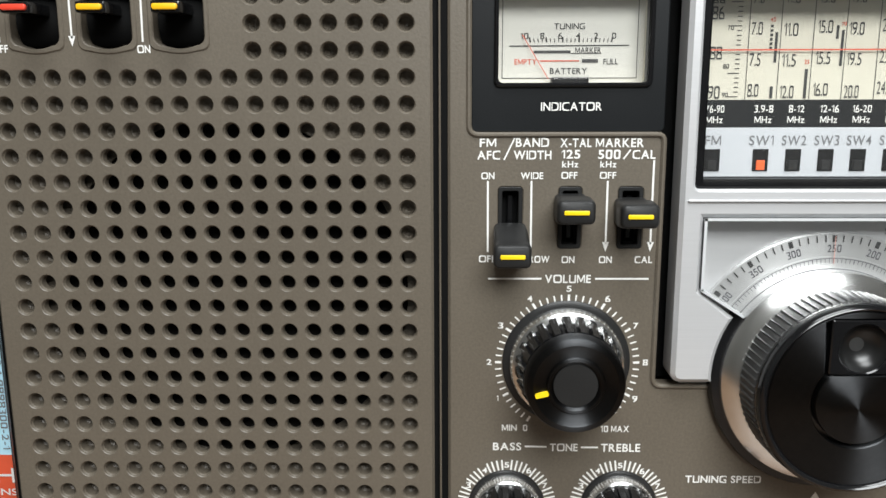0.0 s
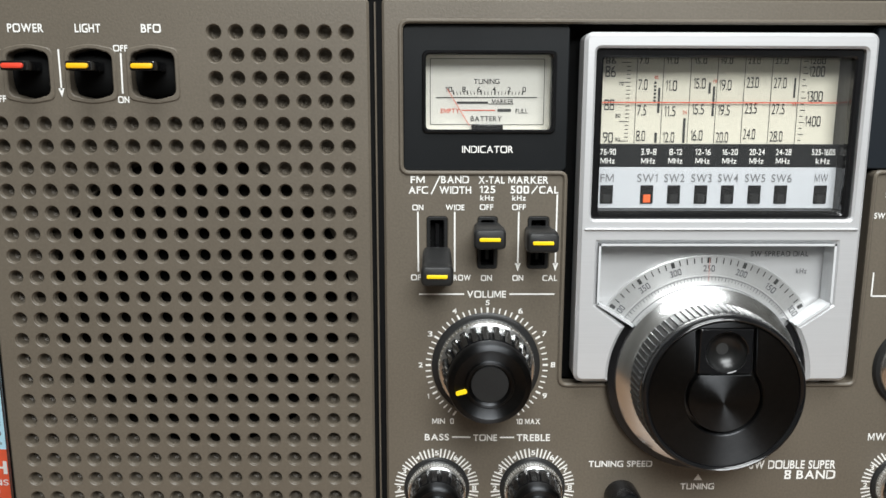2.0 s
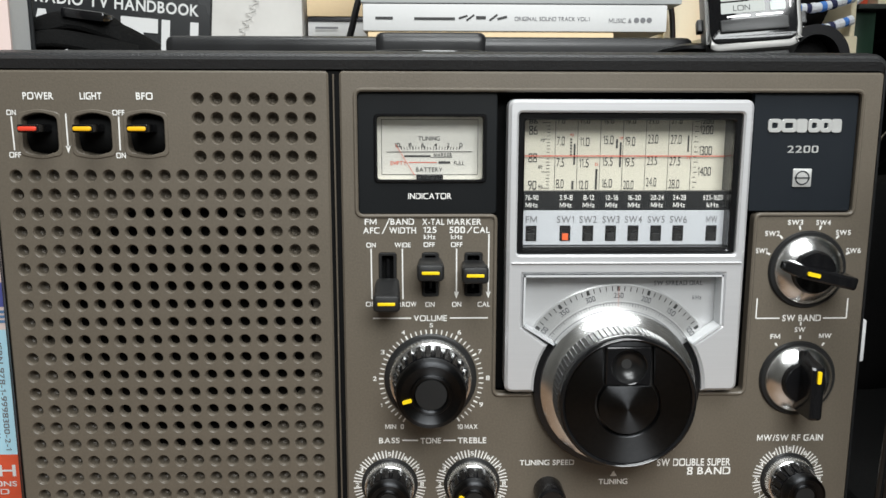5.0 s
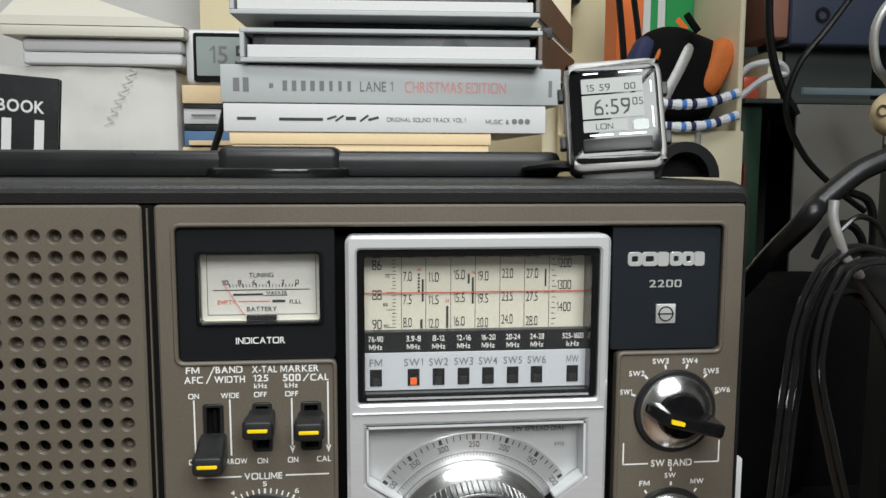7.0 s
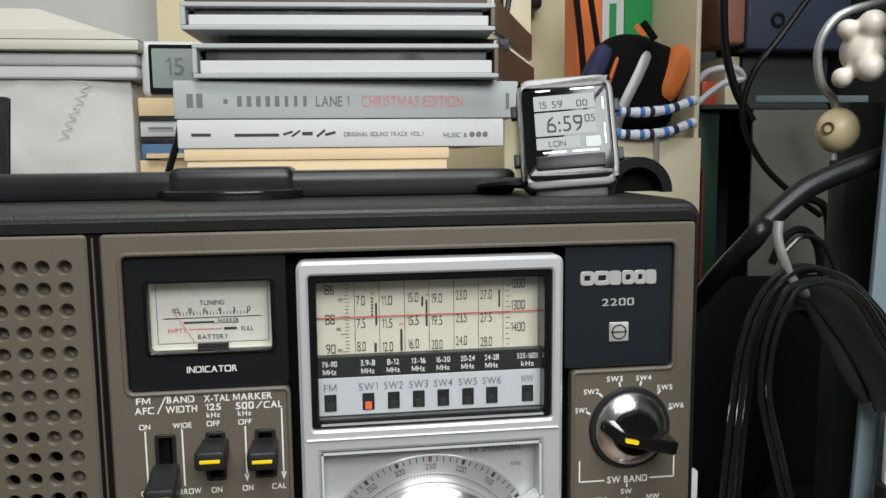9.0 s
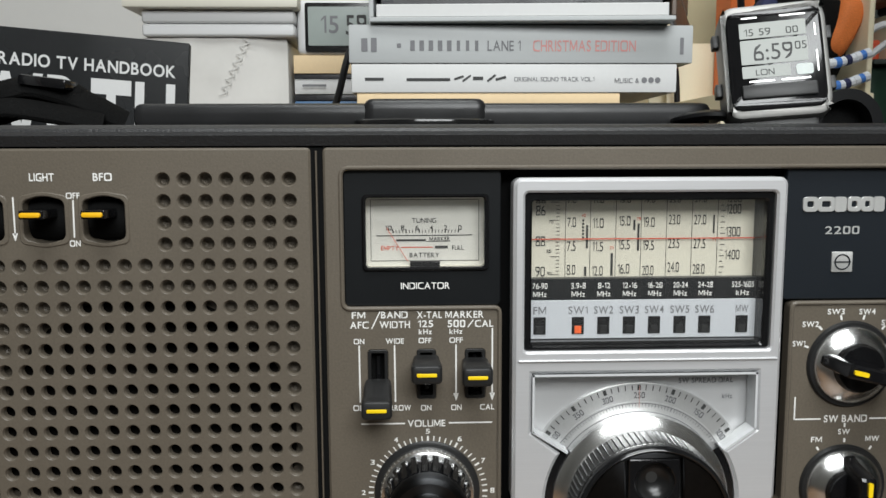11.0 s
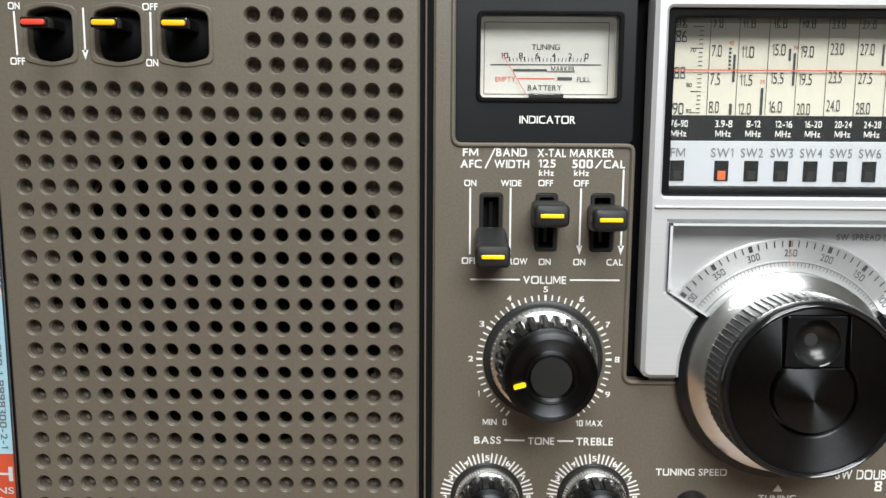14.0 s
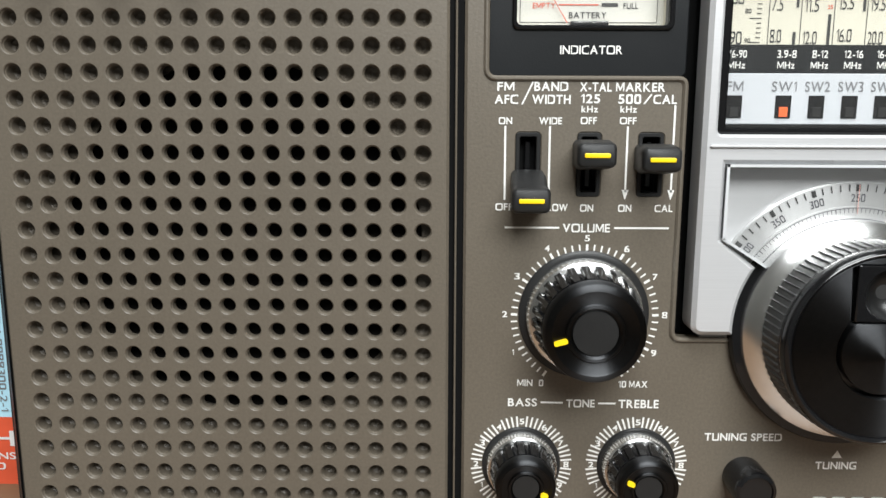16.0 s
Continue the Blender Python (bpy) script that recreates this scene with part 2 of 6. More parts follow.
def rrect(x0, x1, z0, z1, r=0.001, n=5):
    pts = []
    for cx, cz, a in ((x1 - r, z1 - r, 0), (x0 + r, z1 - r, 90), (x0 + r, z0 + r, 180), (x1 - r, z0 + r, 270)):
        pts += [(cx + r * math.cos(radians(a + 90 * k / n)), cz + r * math.sin(radians(a + 90 * k / n))) for k in range(n + 1)]
    return pts


def circle(cx, cz, r, n=48, a0=0.0):
    return [(cx + r * math.cos(a0 + 2 * math.pi * k / n), cz + r * math.sin(a0 + 2 * math.pi * k / n)) for k in range(n)]


def inset(loop, d):
    """The closed counter-clockwise outline moved inwards by d."""
    out, n = [], len(loop)
    for i in range(n):
        a, b, c = Vector(loop[i - 1]), Vector(loop[i]), Vector(loop[(i + 1) % n])
        e, f = (b - a), (c - b)
        if e.length < 1e-9 or f.length < 1e-9:
            e = f = c - a
        e.normalize(), f.normalize()
        p, q = Vector((-e.y, e.x)), Vector((-f.y, f.x))
        m = p + q
        m = m / max(m.length_squared / 2, 0.35)
        out.append((b.x + m.x * d, b.y + m.y * d))
    return out


def loft(bm, rings, cap0=False, cap1=False, closed=True):
    vs = [[bm.verts.new(p) for p in ring] for ring in rings]
    n = len(vs[0])
    for a, b in zip(vs, vs[1:]):
        for i in range(n if closed else n - 1):
            bm.faces.new((a[i], a[(i + 1) % n], b[(i + 1) % n], b[i]))
    if cap0:
        bm.faces.new(vs[0])
    if cap1:
        bm.faces.new(vs[-1])
    return vs


def at_y(loop, y):
    return [(x, y, z) for x, z in loop]


def prism(loop, y0, y1, bev=0.0, bm=None):
    """A solid with this outline from its front y0 to its back y1, the front edge rounded."""
    bm = bm or bmesh.new()
    rings = [at_y(loop, y1)]
    if bev:
        rings += [at_y(loop, y0 + bev), at_y(inset(loop, bev * 0.3), y0 + bev * 0.3), at_y(inset(loop, bev), y0)]
    else:
        rings.append(at_y(loop, y0))
    loft(bm, rings, True, True)
    return bm


def hoop(outer, inner, y0, y1, bev=0.0, bm=None, yin=None):
    """A frame between two outlines with the same number of points."""
    bm = bm or bmesh.new()
    yin = y1 if yin is None else yin
    rings = [at_y(outer, y1), at_y(outer, y0 + bev), at_y(inset(outer, bev), y0), at_y(inset(inner, -bev), y0), at_y(inner, y0 + bev), at_y(inner, yin)]
    loft(bm, rings + [rings[0]])
    bmesh.ops.remove_doubles(bm, verts=bm.verts, dist=1e-7)
    return bm


def plate(outer, holes, y0, y1, bev=0.0004, hole_bev=0.0004, bm=None):
    """A plate with any number of openings through it."""
    from mathutils.geometry import tessellate_polygon
    bm = bm or bmesh.new()
    loops = [inset(outer, bev)] + [inset(h, -hole_bev) for h in holes]
    flat = [v for l in loops for v in l]
    vs = [bm.verts.new((x, y0, z)) for x, z in flat]
    for t in tessellate_polygon([[Vector((x, z, 0)) for x, z in l] for l in loops]):
        try:
            bm.faces.new([vs[i] for i in t])
        except ValueError:
            pass
    k = 0
    for l, src, b in zip(loops, [outer] + list(holes), [bev] + [hole_bev] * len(holes)):
        front = vs[k:k + len(l)]
        k += len(l)
        for y in (y0 + b, y1):
            nxt = [bm.verts.new((x, y, z)) for x, z in src]
            for i in range(len(l)):
                bm.faces.new((front[i], front[(i + 1) % len(l)], nxt[(i + 1) % len(l)], nxt[i]))
            front = nxt
    return bm


def lathe(cx, cz, prof, seg=72, mod=None, bm=None):
    """A turned solid round an axis along y; prof: radius and y from back to front. mod(angle, row, radius) gives the radius."""
    bm = bm or bmesh.new()
    rings = []
    for j, (r, y) in enumerate(prof):
        ring = []
        for k in range(seg):
            a = 2 * math.pi * k / seg
            rr = mod(a, j, r) if mod else r
            ring.append((cx + rr * math.cos(a), y, cz + rr * math.sin(a)))
        rings.append(ring)
    loft(bm, rings, True, True)
    return bm


def block(x0, x1, y0, y1, z0, z1, bev=0.0008, seg=2, bm=None, m=None):
    b2 = bmesh.new()
    bmesh.ops.create_cube(b2, size=1)
    for v in b2.verts:
        v.co = Vector(((x0 + x1) / 2 + v.co.x * (x1 - x0), (y0 + y1) / 2 + v.co.y * (y1 - y0), (z0 + z1) / 2 + v.co.z * (z1 - z0)))
    if bev:
        bmesh.ops.bevel(b2, geom=b2.edges[:], offset=bev, segments=seg, profile=0.6, affect="EDGES")
    if m is not None:
        bmesh.ops.transform(b2, matrix=m, verts=b2.verts)
    if bm is None:
        return b2
    me = bpy.data.meshes.new("tmp")
    b2.to_mesh(me)
    b2.free()
    bm.from_mesh(me)
    bpy.data.meshes.remove(me)
    return bm


def smooth_line(pts, per=8):
    """Points along a smooth curve through pts."""
    p = [Vector(q) for q in pts]
    p = [p[0] * 2 - p[1]] + p + [p[-1] * 2 - p[-2]]
    out = []
    for i in range(1, len(p) - 2):
        for k in range(per):
            t = k / per
            a, b, c, d = p[i - 1:i + 3]
            out.append(0.5 * ((2 * b) + (c - a) * t + (2 * a - 5 * b + 4 * c - d) * t * t + (3 * b - a - 3 * c + d) * t ** 3))
    return out + [p[-2]]


def tube(pts, r, seg=12, per=8, bm=None, flat=1.0, side=None):
    """A round or flattened cord along a smooth curve."""
    bm = bm or bmesh.new()
    line = smooth_line(pts, per)
    nrm = Vector(side) if side else Vector((0.3, -1, 0.2))
    rings = []
    for i, c in enumerate(line):
        d = (line[min(i + 1, len(line) - 1)] - line[max(i - 1, 0)]).normalized()
        nrm = (nrm - d * nrm.dot(d)).normalized()
        bi = d.cross(nrm)
        rings.append([c + nrm * (r * flat * math.cos(2 * math.pi * k / seg)) + bi * (r * math.sin(2 * math.pi * k / seg)) for k in range(seg)])
    loft(bm, rings, True, True)
    return bm


# ---- lettering ----
GLYPHS = {}


def load_glyphs(chars, bold):
    temp = []
    for c in chars:
        cu = bpy.data.curves.new("glyph", "FONT")
        cu.body, cu.offset, cu.resolution_u = c, bold, 6
        temp.append((c, new("glyph", cu)))
    bpy.context.view_layer.update()
    dg = bpy.context.evaluated_depsgraph_get()
    for c, ob in temp:
        me = ob.evaluated_get(dg).to_mesh()
        v = [(p.co.x, p.co.y) for p in me.vertices]
        GLYPHS[c, bold] = (v, [tuple(f.vertices) for f in me.polygons], min(q[0] for q in v), max(q[0] for q in v))
    for c, ob in temp:
        cu = ob.data
        bpy.data.objects.remove(ob)
        bpy.data.curves.remove(cu)


CHARS = "ABCDEFGHIJKLMNOPQRSTUVWXYZabcdefghiklmnoprstuvxyz0123456789-/.:&~,"
load_glyphs(CHARS, 0.0)
load_glyphs(CHARS, 0.012)
load_glyphs(CHARS, 0.022)
for bold, t in ((0.0, 0.065), (0.012, 0.085), (0.022, 0.104)):
    m_shape = [(0, 0), (0, 0.7), (t * 1.35, 0.7), (0.36, 0.24), (0.72 - t * 1.35, 0.7), (0.72, 0.7), (0.72, 0), (0.72 - t, 0), (0.72 - t, 0.5), (0.36 + t * 0.4, 0.06), (0.36 - t * 0.4, 0.06), (t, 0.5), (t, 0)]
    GLYPHS["M", bold] = (m_shape, [tuple(reversed(range(13)))], 0.0, 0.72)
    one = [(0.0, 0.47), (0.0, 0.47 + t * 0.9), (0.15, 0.7), (0.15 + t, 0.7), (0.15 + t, 0), (0.15, 0), (0.15, 0.7 - t * 1.25)]
    GLYPHS["1", bold] = (one, [tuple(reversed(range(7)))], 0.0, 0.15 + t)


def squared(v, a, b, n=4.5):
    """A round letter drawn out towards its corners, as on square-shouldered panel lettering."""
    z0, z1 = min(q[1] for q in v), max(q[1] for q in v)
    cx, cz, hx, hz = (a + b) / 2, (z0 + z1) / 2, (b - a) / 2, (z1 - z0) / 2
    out = []
    for x, z in v:
        u, w = (x - cx) / hx, (z - cz) / hz
        r = math.hypot(u, w)
        k = r / (abs(u) ** n + abs(w) ** n) ** (1 / n) if r > 1e-6 else 1.0
        out.append((cx + hx * max(-1, min(1, u * k)), cz + hz * max(-1, min(1, w * k))))
    return out


for bold in (0.0, 0.012, 0.022):
    for c in "OCDGQU03689":
        v, f, a, b = GLYPHS[c, bold]
        GLYPHS[c + "sq", bold] = (squared(v, a, b), f, a, b)
CAP = 0.70


def lettering(s, bold=0.022, gap=0.10, square=True):
    """Vertices and faces of a line of capitals, one unit a cap height."""
    x, vs, fs = 0.0, [], []
    for c in s:
        if c == " ":
            x += 0.32
            continue
        v, f, a, b = GLYPHS[c + "sq" if square and (c + "sq", bold) in GLYPHS else c, bold]
        k = len(vs)
        vs += [(x + p - a, q) for p, q in v]
        fs += [tuple(i + k for i in g) for g in f]
        x += b - a + gap
    return vs, fs, x - gap


def words(s, x0, x1, z0, z1, y, material, parent, name="printed_label", bold=0.022, turn=0.0, m=None, gap=0.10, square=True):
    """A printed line that fills x0..x1 and stands on z0 with capitals up to z1."""
    vs, fs, w = lettering(s, bold, gap, square)
    low = min(q for _, q in vs) if s.islower() else 0.0
    top = max(q for _, q in vs)
    top = top if top < 0.8 else max(0.7, top)
    sx, sz = (x1 - x0) / w, (z1 - z0) / top
    bm = bmesh.new()
    cx, cz = (x0 + x1) / 2, (z0 + z1) / 2
    out = []
    for p, q in vs:
        X, Z = x0 + p * sx - cx, z0 + q * sz - cz
        co, si = math.cos(turn), math.sin(turn)
        v = Vector((cx + X * co - Z * si, y, cz + X * si + Z * co))
        out.append(bm.verts.new(m @ v if m is not None else v))
    for f in fs:
        try:
            bm.faces.new([out[i] for i in f])
        except ValueError:
            pass
    ob = part(name, bm, material, parent, smooth=False)
    return ob


def strokes(segs, y, material, parent, name="printed_line", m=None):
    """Thin printed bars: each from (x, z) to (x, z) with a width; a few stay single parts, a fine scale is one."""
    if 1 < len(segs) <= 26 and "scale" not in name:
        for sg in segs:
            strokes([sg], y, material, parent, name, m)
        return None
    bm = bmesh.new()
    for (xa, za), (xb, zb), w in segs:
        d = Vector((xb - xa, zb - za))
        d.normalize()
        n = Vector((-d.y, d.x)) * (w / 2)
        q = [(xa + n.x, za + n.y), (xb + n.x, zb + n.y), (xb - n.x, zb - n.y), (xa - n.x, za - n.y)]
        bm.faces.new([bm.verts.new(m @ Vector((a, y, b)) if m is not None else (a, y, b)) for a, b in q])
    return part(name, bm, material, parent, smooth=False)


def arrow(x, ztop, zbot, y, material, parent, w=0.00045):
    bm = bmesh.new()
    for q in ([(x - w / 2, ztop), (x - w / 2, zbot + 0.002), (x + w / 2, zbot + 0.002), (x + w / 2, ztop)], [(x - 0.0009, zbot + 0.0026), (x, zbot), (x + 0.0009, zbot + 0.0026)]):
        bm.faces.new([bm.verts.new((a, y, b)) for a, b in q])
    return part("printed_arrow", bm, material, parent, smooth=False)

# ---- room ----
whole("floor", block(-1.6, 1.8, -2.4, 0.62, -0.80, -0.74, 0), FLOORWOOD, "brown wooden board floor of the room", "floor", kind="structure")
whole("ceiling", block(-1.6, 1.8, -2.4, 0.62, 2.0, 2.06, 0), WALLPAINT, "white painted ceiling", "ceiling", kind="structure")
whole("wall_north", block(-1.6, 1.8, 0.52, 0.60, -0.74, 2.0, 0), WALLPAINT, "white painted wall behind the desk", "wall", kind="structure")
# these three walls are unseen, their colour darkened to dim the radio's reflections
whole("wall_south", block(-1.6, 1.8, -2.38, -2.30, -0.74, 2.0, 0), ROOMWALL, "unseen back wall of the room, darkened for dim reflections", "wall", kind="structure")
whole("wall_west", block(-1.6, -1.52, -2.30, 0.52, -0.74, 2.0, 0), ROOMWALL, "unseen side wall, darkened for dim reflections", "wall", kind="structure")
whole("wall_east", block(1.72, 1.8, -2.30, 0.52, -0.74, 2.0, 0), ROOMWALL, "unseen side wall, darkened for dim reflections", "wall", kind="structure")
lamp = thing("ceiling_light", (0.05, -0.92, 2.0), "rectangular white ceiling light, switched on", "ceiling light")
part("frame", block(-0.55, 0.65, -1.37, -0.47, 1.965, 2.0, 0.004), WHITEPLASTIC, lamp)
# unseen stand and head, added to carry the fill light
dl = thing("added_fill_lamp", (0.56, -0.74, -0.74), "added white fill lamp on a pole, out of view", "lamp")
part("base", lathe(0, 0, [(0.11, 0.0), (0.11, 0.012), (0.10, 0.018)], 48), WHITEPLASTIC, dl).matrix_local = Matrix.Rotation(radians(90), 4, "X")
part("pole", tube([(0.56, -0.74, -0.73), (0.56, -0.74, 0.1), (0.56, -0.74, 0.53), (0.52, -0.72, 0.575), (0.40, -0.655, 0.585)], 0.009, 14), WHITEPLASTIC, dl)
part("head", block(-0.27, 0.27, -0.16, 0.16, 0.004, 0.024, 0.006, m=look((0.17, -0.60, 0.55), (0.08, 0.02, 0.12))), WHITEPLASTIC, dl)

desk = thing("desk", (0.1, 0.1, -0.74), "brown wooden desk under the radio", "desk")
part("desktop", block(-0.75, 0.95, -0.16, 0.50, -0.03, 0.0, 0.003), DESKWOOD, desk)
for lx in (-0.70, 0.86):
    for ly in (-0.13, 0.44):
        part("leg", block(lx, lx + 0.04, ly, ly + 0.04, -0.74, -0.03, 0.002), DESKWOOD, desk)

# ---- the radio ----
radio = thing("radio", (0.039, 0.045, 0.0), "taupe and black portable shortwave radio with brushed silver dial", "radio")
INK = -0.00015
PX0, PX1, PZ0, PZ1 = -0.1197, 0.1955, 0.0045, 0.1768


def case_shell():
    """Rounded case: an outline in x and z swept along the depth, open at the front."""
    bm = bmesh.new()
    o = rrect(-0.1233, 0.1985, 0.0012, 0.1842, 0.0060, 6)
    lip = rrect(PX0 - 0.0006, PX1 + 0.0006, PZ0 - 0.0006, PZ1 + 0.0006, 0.0030, 6)
    rings = [at_y(lip, 0.012), at_y(lip, 0.0006), at_y(inset(o, 0.0036), -0.0004), at_y(inset(o, 0.0026), 0.0006), at_y(inset(o, 0.0024), 0.0014), at_y(inset(o, 0.0014), 0.0020), at_y(inset(o, 0.0006), 0.0042), at_y(o, 0.0085), at_y(o, 0.093), at_y(inset(o, 0.002), 0.096)]
    loft(bm, rings, True, True)
    return bm


case = part("case", case_shell(), BLACKCASE, radio, "black pebbled plastic case")
for fx in (-0.095, 0.165):
    for fy in (0.012, 0.078):
        part("foot", lathe(0, 0, [(0.006, 0.0), (0.006, 0.0014)], 20), CABLE, radio).matrix_local = Matrix.Translation(-Vector(radio.location)) @ Matrix.Translation((fx, fy, 0.0)) @ Matrix.Rotation(radians(90), 4, "X")

# speaker side
HX, HZ, DX, DZ = -0.00853, 0.16711, 0.00648, 0.00671
RI, RO = 0.00198, 0.00240


def hole_centres():
    for r in range(1, 26):
        for c in range(1, 18):
            if r > 4 or c > 10:
                yield r, c, HX - (17 - c) * DX, HZ - (r - 1) * DZ


WELLS = [(-0.1092, -0.0957), (-0.0910, -0.0771), (-0.0728, -0.0587)]


def barrel(x0, x1, z0=0.1470, z1=0.1628, d=0.0):
    """A well's outline: straight sides, gently bowed ends, rounded corners."""
    x0, x1, z0, z1 = x0 - d, x1 + d, z0 - d, z1 + d
    pts, r, n = [], 0.0022, 4
    for cx, cz, a in ((x1 - r, z1 - r - 0.0008, 0), (x0 + r, z1 - r - 0.0008, 90), (x0 + r, z0 + r + 0.0008, 180), (x1 - r, z0 + r + 0.0008, 270)):
        pts += [(cx + r * math.cos(radians(a + 90 * k / n)), cz + r * math.sin(radians(a + 90 * k / n))) for k in range(n + 1)]
        if a == 0:
            pts += [((x0 + x1) / 2 + s * (x1 - x0) * 0.33, z1 - 0.0008 * s * s) for s in (0.8, 0.4, 0, -0.4, -0.8)]
        if a == 180:
            pts += [((x0 + x1) / 2 + s * (x1 - x0) * 0.33, z0 + 0.0008 * s * s) for s in (-0.8, -0.4, 0, 0.4, 0.8)]
    return pts


def grille_mesh():
    """The perforated front: square cells, each with a chamfered round hole, and plain strips round them."""
    bm = bmesh.new()
    n, depth = 24, 0.0030
    unit = [(math.cos(2 * math.pi * k / n), math.sin(2 * math.pi * k / n)) for k in range(n)]
    for r, c, x, z in hole_centres():
        sq = []
        for u, v in unit:
            k = 1 / max(abs(u), abs(v))
            sq.append((x + u * k * DX / 2, z + v * k * DZ / 2))
        rings = [at_y(sq, 0.0)]
        for rad, y in ((RO, 0.0), (RO - 0.00022, 0.00022), (RO - 0.00026, 0.00060), (RI + 0.00006, 0.00072), (RI - 0.00006, 0.00095), (RI - 0.00012, depth)):
            rings.append([(x + u * rad, y, z + v * rad) for u, v in unit])
        blind = math.hypot(x + 0.0565, z - 0.0832) > 0.0494
        if blind:
            rings.append([(x + u * 0.0017, 0.0040, z + v * 0.0017) for u, v in unit])
            rings.append([(x + u * 0.0005, 0.0050, z + v * 0.0005) for u, v in unit])
        loft(bm, rings, cap1=blind)
    gx0, gx1 = HX - 16.5 * DX, HX + DX / 2
    gz0, gz1, gz4 = HZ - 24.5 * DZ, HZ + DZ / 2, HZ - 3.5 * DZ
    gxm = HX - 6.5 * DX
    edge = inset(rrect(PX0, -0.0018, PZ0, PZ1, 0.0014, 4), 0.0)
    hole = [(gx1, gz1), (gxm, gz1), (gxm, gz4), (gx0, gz4), (gx0, gz0), (gx1, gz0)]
    plate(edge, [hole] + [barrel(a, b, d=0.0006) for a, b in WELLS], 0.0, 0.0045, 0.0007, 0.0, bm)
    return bm


grille = part("speaker_grille", grille_mesh(), BROWN, radio, "taupe perforated speaker grille", angle=20)
part("baffle", plate(rrect(PX0 + 0.001, -0.003, PZ0 + 0.001, 0.1445, 0.001, 3), [circle(-0.0565, 0.0832, 0.0475, 72)], 0.0054, 0.0062, 0.0002, 0.0002), BROWN, radio)
part("baffle", block(-0.0520, -0.003, 0.0054, 0.0062, 0.1446, PZ1 - 0.001, 0.0002, 1), BROWN, radio)
cone = lathe(-0.0565, 0.0832, [(0.0495, 0.0064), (0.047, 0.0078), (0.045, 0.0068), (0.016, 0.030), (0.012, 0.026), (0.001, 0.024)], 64)
part("speaker_cone", cone, CONE, radio, "black paper loudspeaker cone")
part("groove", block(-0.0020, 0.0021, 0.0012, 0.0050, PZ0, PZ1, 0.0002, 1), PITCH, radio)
part("seam_rib", block(-0.0003, 0.0002, -0.0002, 0.0013, PZ0, PZ1 - 0.001, 0.0002, 1), BROWN, radio)

for (a, b), colour in zip(WELLS, (REDMARK, ORANGEY, ORANGEY)):
    well = part("switch_well", hoop(barrel(a, b, d=0.0007), barrel(a, b, d=-0.0006), -0.0004, 0.0018, 0.0003, yin=0.0065), BROWN, radio)
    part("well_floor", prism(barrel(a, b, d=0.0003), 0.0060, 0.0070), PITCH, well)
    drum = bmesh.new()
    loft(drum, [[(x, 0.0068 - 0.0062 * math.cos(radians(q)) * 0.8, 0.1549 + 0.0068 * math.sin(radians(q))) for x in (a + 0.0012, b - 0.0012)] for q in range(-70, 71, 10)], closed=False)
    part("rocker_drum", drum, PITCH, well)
    xm = (a + b) / 2 - 0.0002
    lever = part("lever", block(xm - 0.0036, xm + 0.0036, -0.0084, 0.0020, 0.1556, 0.1584, 0.0006), GLOSSBLACK, well, "black lever with a coloured tip")
    part("lever_tip", prism(rrect(xm - 0.0031, xm + 0.0031, 0.1562, 0.1577, 0.0006, 4), -0.0091, -0.0080, 0.0003), colour, lever)

for s, x0, x1, z0, z1 in (("POWER", -107.4, -96.9, 166.9, 169.3), ("LIGHT", -87.8, -80.3, 166.9, 169.3), ("BFO", -68.5, -62.7, 166.9, 169.3), ("ON", -113.4, -110.2, 161.5, 163.3), ("OFF", -113.7, -109.7, 146.8, 148.7), ("OFF", -77.0, -72.8, 161.5, 163.3), ("ON", -76.6, -73.3, 146.6, 148.5)):
    words(s, x0 / 1000, x1 / 1000, z0 / 1000, z1 / 1000, INK, WHITEINK, grille)
strokes([((-0.1119, 0.1610), (-0.1117, 0.1493), 0.0005), ((-0.0749, 0.1610), (-0.0751, 0.1493), 0.0005)], INK, WHITEINK, grille)
arrow(-0.0931, 0.1620, 0.1482, INK, WHITEINK, grille, 0.0005)

# control side
T = [(0.0078, 0.1262), (0.0578, 0.1262), (0.0578, 0.0584), (0.1522, 0.0584), (0.1522, 0.1266), (0.1880, 0.1266), (0.1880, 0.1701), (0.0078, 0.1701)]


def rounded(poly, r, n=4):
    """A closed outline with its corners rounded, convex or not."""
    out, m = [], len(poly)
    for i in range(m):
        a, b, c = Vector(poly[i - 1]), Vector(poly[i]), Vector(poly[(i + 1) % m])
        p, q = b + (a - b).normalized() * r, b + (c - b).normalized() * r
        out += [tuple((1 - t) ** 2 * p + 2 * t * (1 - t) * b + t * t * q) for t in [k / n for k in range(n + 1)]]
    return out


SLOTS = [(0.0154, 0.0212, 0.0944, 0.1121), (0.0311, 0.0366, 0.0964, 0.1121), (0.0466, 0.0525, 0.0964, 0.1121)]
control = part("control_panel", plate(rrect(0.0020, PX1, PZ0, PZ1, 0.0014, 4), [rounded(T, 0.0022)] + [rrect(*s, 0.0008, 3) for s in SLOTS], 0.0, 0.0045, 0.0007, 0.0006), BROWN, radio, "taupe plastic control panel with white lettering")
part("well_rim", hoop(inset(rounded(T, 0.0022), -0.0011), inset(rounded(T, 0.0022), 0.0003), -0.0007, 0.0010, 0.0005), BROWN, radio)
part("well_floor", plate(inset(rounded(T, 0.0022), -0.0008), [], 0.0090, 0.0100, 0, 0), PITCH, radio)

